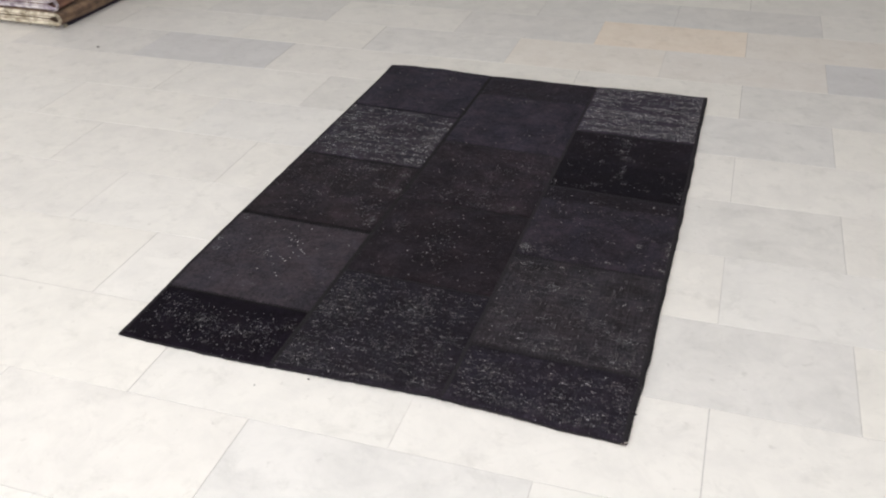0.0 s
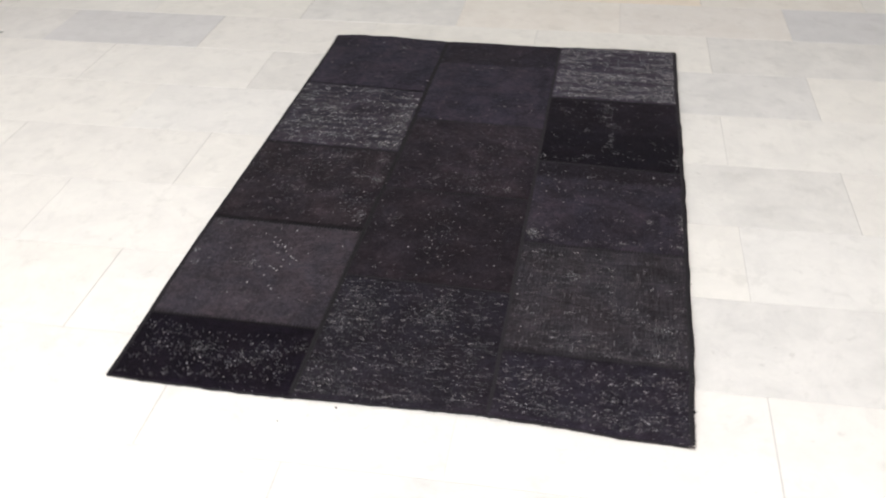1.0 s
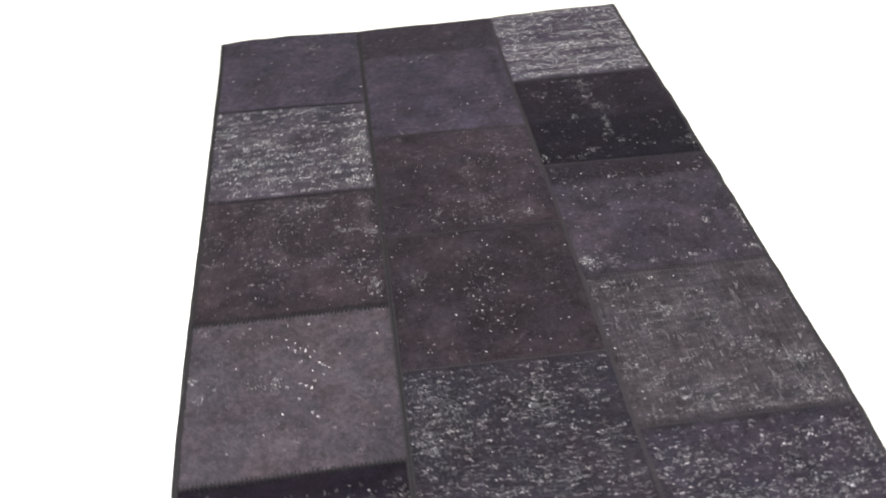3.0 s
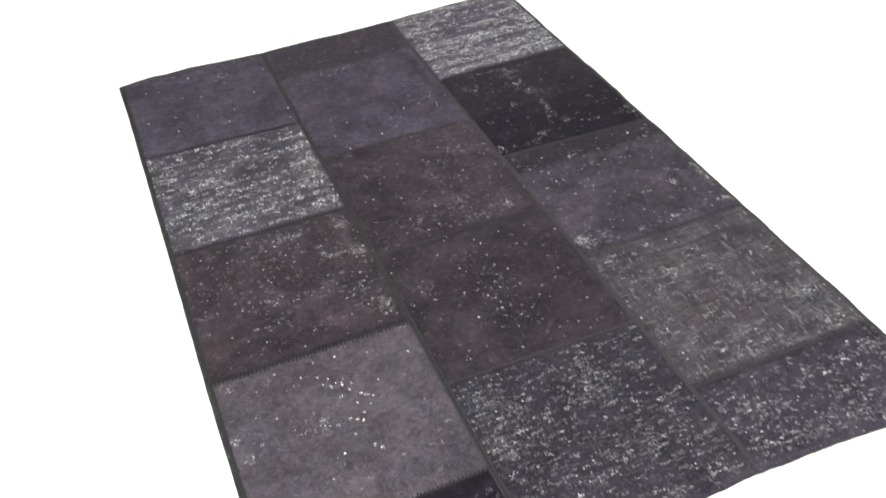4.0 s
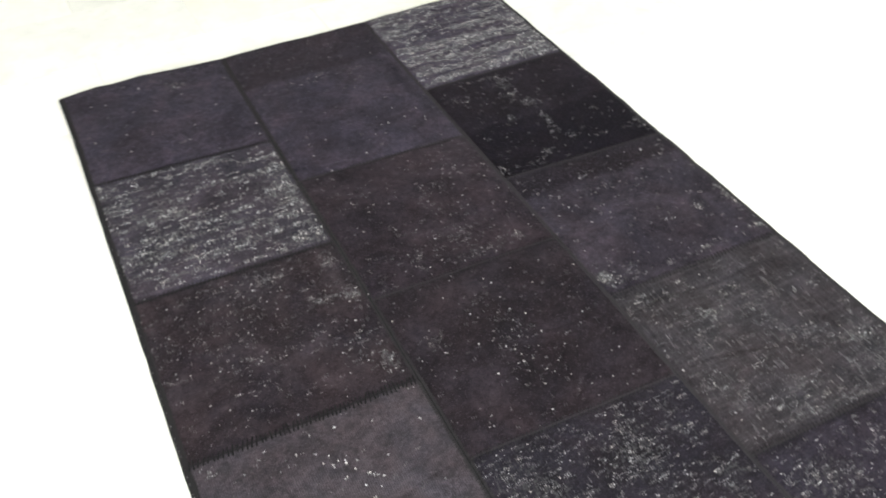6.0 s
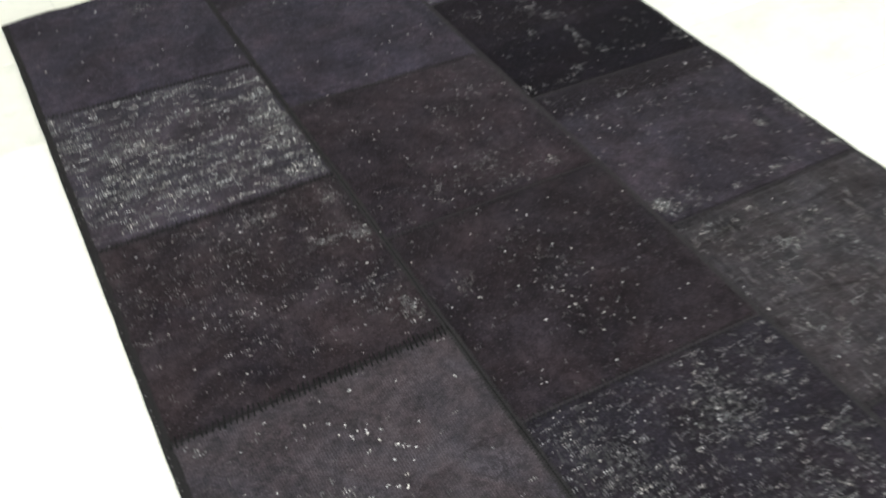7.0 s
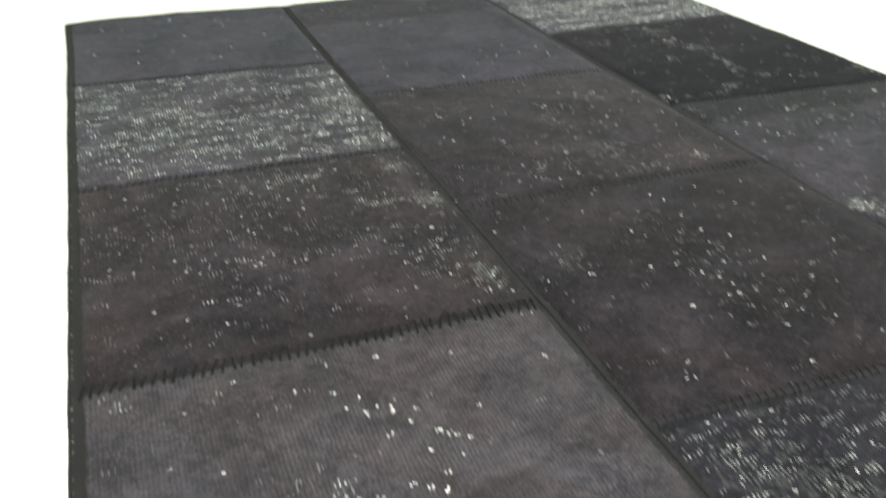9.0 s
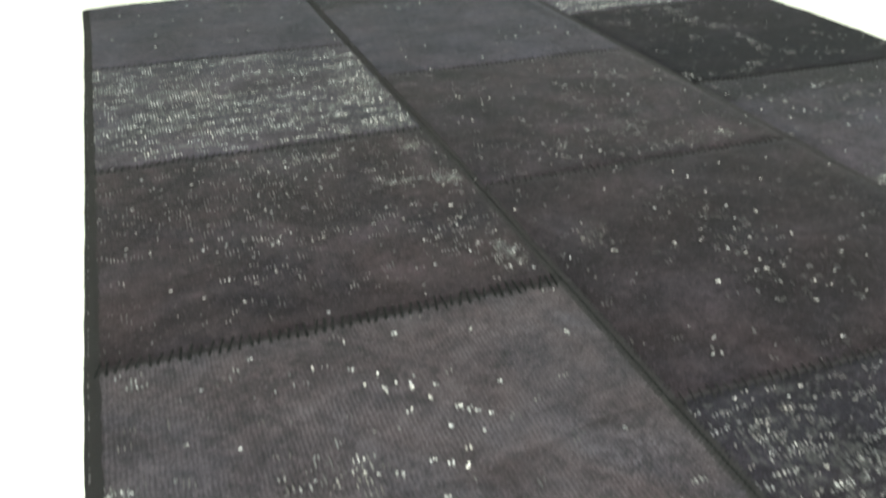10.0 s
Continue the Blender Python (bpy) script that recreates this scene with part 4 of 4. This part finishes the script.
def backing():
    n = 60
    x, y = np.meshgrid(np.linspace(0.004, 1.203, n), np.linspace(0.0015, 1.806, n))
    wx, wy = warp(x, y)
    wy = wy - 0.004 * (y < 0.01) * smooth_step(0.75, 1.0, x)
    z = np.maximum(0.0006, surf(x, y) - T * 0.92)
    z = np.where((x < 0.02) | (x > 1.19) | (y < 0.02) | (y > 1.79), 0.0008, z)
    v = np.stack([wx, wy, z], -1).reshape(-1, 3)
    f = [(j * n + i, j * n + i + 1, (j + 1) * n + i + 1, (j + 1) * n + i) for j in range(n - 1) for i in range(n - 1)]
    part_mesh("backing", mesh_of("backing", v, f, M_BACK, True), rug, "pale woven backing cloth")


backing()


def tuft(x, y, size, name, material, label, seed):
    rng = np.random.RandomState(seed)
    verts, faces = [], []
    wx, wy = (float(q) for q in warp(x, y))
    for k in range(7):
        a, l = rng.uniform(0, 2 * math.pi), size * rng.uniform(0.6, 1.3)
        e = (wx + math.cos(a) * l, wy + math.sin(a) * l, 0.003 + rng.uniform(0, size))
        b = len(verts)
        px, py = -math.sin(a) * 0.0012, math.cos(a) * 0.0012
        verts += [(wx + px, wy + py, 0.003), (wx - px, wy - py, 0.003), (wx, wy, 0.0055), (e[0] + px, e[1] + py, e[2]), (e[0] - px, e[1] - py, e[2]), (e[0], e[1], e[2] + 0.0018)]
        faces += [(b, b + 3, b + 5, b + 2), (b + 2, b + 5, b + 4, b + 1), (b + 1, b + 4, b + 3, b), (b + 3, b + 4, b + 5)]
    part_mesh(name, mesh_of(name, verts, faces, material), rug, label)


tuft(1.209, 0.088, 0.007, "loose_tuft", M_BIND, "black loose tuft of yarn at the edge", 3)
tuft(1.200, 0.001, 0.008, "frayed_corner", M_BACK, "pale frayed threads at the corner", 4)


# ---- a pile of folded carpets ----
def folded_carpet(x, y, z, wide, deep, high, skin, end, label, seed):
    """A carpet folded once, its fold towards +x: a thick sheet bent round, its cut ends pale."""
    rng = np.random.RandomState(seed)
    ob = tagged(new("folded_carpet"), label, "carpet", group="pile of folded carpets")
    r, sheet = high / 2, high * 0.27
    path = [(-wide, r), (-wide * 0.6, r), (-wide * 0.3, r), (-r * 2.2, r), (-r, r)]
    path += [(-r + r * math.sin(radians(a)), r * math.cos(radians(a))) for a in (25, 50, 75, 90, 105, 130, 155)]
    path += [(-r, -r), (-r * 2.2, -r), (-wide * 0.3, -r), (-wide * 0.6, -r), (-wide, -r)]
    inner = []
    for px, pz in path:
        # the two layers lie almost on one another, with a hollow left inside the fold
        k = 0.07 if px < -2 * r else (r - sheet) / r
        inner.append((px if px < -r else -r + (px + r) * k, pz * k))
    rows = 22
    f = Field(seed)
    verts, faces = [], []
    n = len(path)
    for j in range(rows + 1):
        yy = deep * j / rows
        for line in (path, inner):
            for i, (px, pz) in enumerate(line):
                wob = 0.010 * (f(yy * 5, 3.0) - 0.5) * (1 if px > -3 * r else 0.3)
                verts.append((px + wob, yy + 0.006 * (f(px * 9, 8.0) - 0.5), max(0.001, r + pz * (1 - 0.05 * f(px * 7, yy * 6)))))
    ring = 2 * n
    for j in range(rows):
        for k in range(2):
            for i in range(n - 1):
                a = j * ring + k * n + i
                q = (a, a + 1, a + ring + 1, a + ring)
                faces.append(q if k else q[::-1])
        for i in (0, n - 1):
            a = j * ring + i
            faces.append((a, a + n, a + n + ring, a + ring))
    part_mesh("folded_sheet", mesh_of("folded_sheet", verts, faces, skin, True), ob)
    for j, face in ((0, -1), (rows, 1)):
        ev = []
        for k in range(2 * n):
            q = verts[j * ring + k]
            ev.append((q[0], q[1] + face * 0.0004, q[2]))
        ef = []
        for i in range(n):
            p, q = ev[i], ev[n + i]
            ev.append(((p[0] + q[0]) / 2, p[1] + face * rng.uniform(0.004, 0.010), (p[2] + q[2]) / 2))
        for i in range(n - 1):
            ef += [(i, i + 1, 2 * n + i + 1, 2 * n + i), (2 * n + i, 2 * n + i + 1, n + i + 1, n + i)]
        part_mesh("cut_end", mesh_of("cut_end", ev, ef, end, True), ob, "pale cut end with short fringe")
    # short warp ends hanging from the cut
    tv, tf = [], []
    for k in range(150):
        s = rng.uniform(0, 1)
        i = min(int(s * (n - 1)), n - 2)
        u = s * (n - 1) - i
        a, c = verts[i], verts[i + 1]
        px, pz = a[0] + (c[0] - a[0]) * u, a[2] + (c[2] - a[2]) * u
        l, w = rng.uniform(0.008, 0.022), 0.0016
        b = len(tv)
        dz = -rng.uniform(0.2, 0.8) * l if pz > 0.02 else 0
        tv += [(px - w, 0, pz), (px + w, 0, pz), (px + w + rng.normal(0, 0.003), -l, max(0.001, pz + dz)), (px, -l * 0.5, pz + dz * 0.3 + w), (px, -l, max(0.002, pz + dz + w))]
        tf += [(b, b + 1, b + 2), (b, b + 3, b + 4), (b + 1, b + 2, b + 3), (b + 2, b + 4, b + 3), (b, b + 2, b + 4)]
    part_mesh("fringe", mesh_of("fringe", tv, tf, end), ob, kind="stuff")
    ob.matrix_world = pose(x, y, z, 0, 0, rng.normal(0, 0.6))
    return ob


C_BROWN = woven("brown_carpet", (0.20, 0.13, 0.08), (0.11, 0.07, 0.05))
C_RED = woven("rust_carpet", (0.22, 0.11, 0.07), (0.12, 0.06, 0.05))
C_GREY = woven("lilac_grey_carpet", (0.30, 0.26, 0.30), (0.15, 0.12, 0.18))
C_CREAM = woven("cream_end", (0.58, 0.53, 0.42), (0.26, 0.22, 0.15), 300.0)
C_PALE = woven("pale_end", (0.60, 0.56, 0.55), (0.20, 0.16, 0.20), 300.0)
# near-black violet for the shade at the pile's foot
C_SHADOW = woven("contact_shadow", (0.035, 0.025, 0.045), (0.02, 0.015, 0.03))
PILE = [
    # contact shadow under the pile, modelled as a thin dark fold
    (-1.614, 1.877, 0.012, C_SHADOW, C_CREAM, "dark thin fold standing for the contact shadow under the pile"),
    (-1.598, 1.832, 0.062, C_BROWN, C_CREAM, "brown folded carpet with cream cut ends"),
    (-1.622, 1.854, 0.056, C_RED, C_PALE, "rust-brown folded carpet with pale fringed ends"),
    (-1.630, 1.845, 0.060, C_GREY, C_PALE, "lilac-grey folded carpet on top of the pile"),
    (-1.646, 1.867, 0.058, C_BROWN, C_CREAM, "brown folded carpet with cream cut ends"),
]
z = 0.0
for i, (px, py, high, skin, end, label) in enumerate(PILE):
    folded_carpet(px, py, z, 0.95 - 0.02 * i, 1.15, high, skin, end, label, 400 + i)
    z += high + 0.001


# ---- lint on the floor ----
def lint(x, y, size, seed):
    rng = np.random.RandomState(seed)
    bm = bmesh.new()
    bmesh.ops.create_icosphere(bm, subdivisions=1, radius=size)
    for v in bm.verts:
        v.co = Vector((v.co.x * rng.uniform(0.7, 1.5), v.co.y * rng.uniform(0.5, 1.2), (v.co.z + size * 0.8) * 0.5))
    me = bpy.data.meshes.new("lint")
    bm.to_mesh(me)
    bm.free()
    me.materials.append(M_LINT)
    ob = tagged(new("lint", me), "small dark bit of lint on the marble floor", "lint", group="bits of lint")
    ob.location = (x, y, 0.0005)


lint(-1.306, 1.677, 0.007, 1)
lint(0.503, -0.012, 0.003, 2)
lint(0.398, -0.065, 0.0022, 3)

# ---- marble floor ----
floor = slab("floor", (X0, Y0, -0.16), (X1, Y1, -0.0009), M_GROUT)
tagged(floor, "floor of white and grey marble slabs in running bond", "floor", kind="structure")
TILE_X, TILE_Y = 0.610, 0.305


def tile_mesh(material):
    """A marble slab with eased edges, centred on its top face."""
    hx, hy, e = TILE_X / 2 - 0.0008, TILE_Y / 2 - 0.0008, 0.00012
    v = [(-hx, -hy, -0.02), (hx, -hy, -0.02), (hx, hy, -0.02), (-hx, hy, -0.02)]
    v += [(-hx, -hy, -e), (hx, -hy, -e), (hx, hy, -e), (-hx, hy, -e)]
    v += [(-hx + e, -hy + e, 0), (hx - e, -hy + e, 0), (hx - e, hy - e, 0), (-hx + e, hy - e, 0)]
    f = [(0, 1, 5, 4), (1, 2, 6, 5), (2, 3, 7, 6), (3, 0, 4, 7), (4, 5, 9, 8), (5, 6, 10, 9), (6, 7, 11, 10), (7, 4, 8, 11), (8, 9, 10, 11)]
    return mesh_of("tile", v, f, material), v, f


TILE_OF = {m.name: tile_mesh(m)[0] for m in (M_WHITE, M_PALE, M_GREY, M_FAINT_REFLECTION, M_REFLECTION)}
TILE_V, TILE_F = tile_mesh(M_WHITE)[1:]
# slabs whose tone stands out: (row, column) counted from the rug's near corner; warm-tinted ones carry a painted
# reflection
TONES = {(6, -2): "grey_marble", (7, 2): "grey_marble", (3, 1): "pale_grey_marble", (5, 1): "pale_grey_marble", (5, -1): "pale_grey_marble", (8, 1): "reflection_tint_marble", (7, 1): "faint_reflection_marble", (7, 0): "faint_reflection_marble", (8, 2): "faint_reflection_marble",
         (7, -1): "pale_grey_marble", (8, -2): "pale_grey_marble", (1, 1): "pale_grey_marble", (-1, 0): "pale_grey_marble", (6, 2): "pale_grey_marble",
         (8, 0): "pale_grey_marble", (9, 1): "pale_grey_marble", (9, 0): "pale_grey_marble", (6, -3): "pale_grey_marble", (-2, 1): "pale_grey_marble"}
FLOOR_TURN = Matrix.Rotation(radians(1.0), 4, "Z")
rng = np.random.RandomState(77)
rest_v, rest_f = [], []
for row in range(-13, 25):
    y = -0.17 + TILE_Y * (row + 0.5)
    first = 0.135 if row % 2 == 0 else 0.435
    for col in range(-8, 8):
        x = first + TILE_X * (col + 0.5)
        jog = rng.normal(0, 0.0005, 2)
        lip = rng.uniform(-0.0002, 0.0)
        m = FLOOR_TURN @ Matrix.Translation((x + jog[0], y + jog[1] * 0.3, lip))
        c = m.translation
        if not (X0 - 0.35 < c.x < X1 + 0.35 and Y0 - 0.2 < c.y < Y1 + 0.2):
            continue
        if -2.4 < c.x < 2.7 and -1.1 < c.y < 3.1:
            near = -1.6 < c.x < 2.2 and c.y < 2.2
            pick = TONES.get((row, col)) or ("white_marble" if near else rng.choice(["white_marble"] * 3 + ["pale_grey_marble"]))
            ob = new("tile", TILE_OF[pick])
            ob.parent, ob.matrix_local = floor, m
        else:
            b = len(rest_v)
            for q in TILE_V:
                q = m @ Vector(q)
                rest_v.append((min(max(q.x, X0), X1), min(max(q.y, Y0), Y1), q.z))
            rest_f.extend(tuple(i + b for i in q) for q in TILE_F)
part_mesh("tiling", mesh_of("tiling", rest_v, rest_f, M_WHITE), floor, kind="stuff")
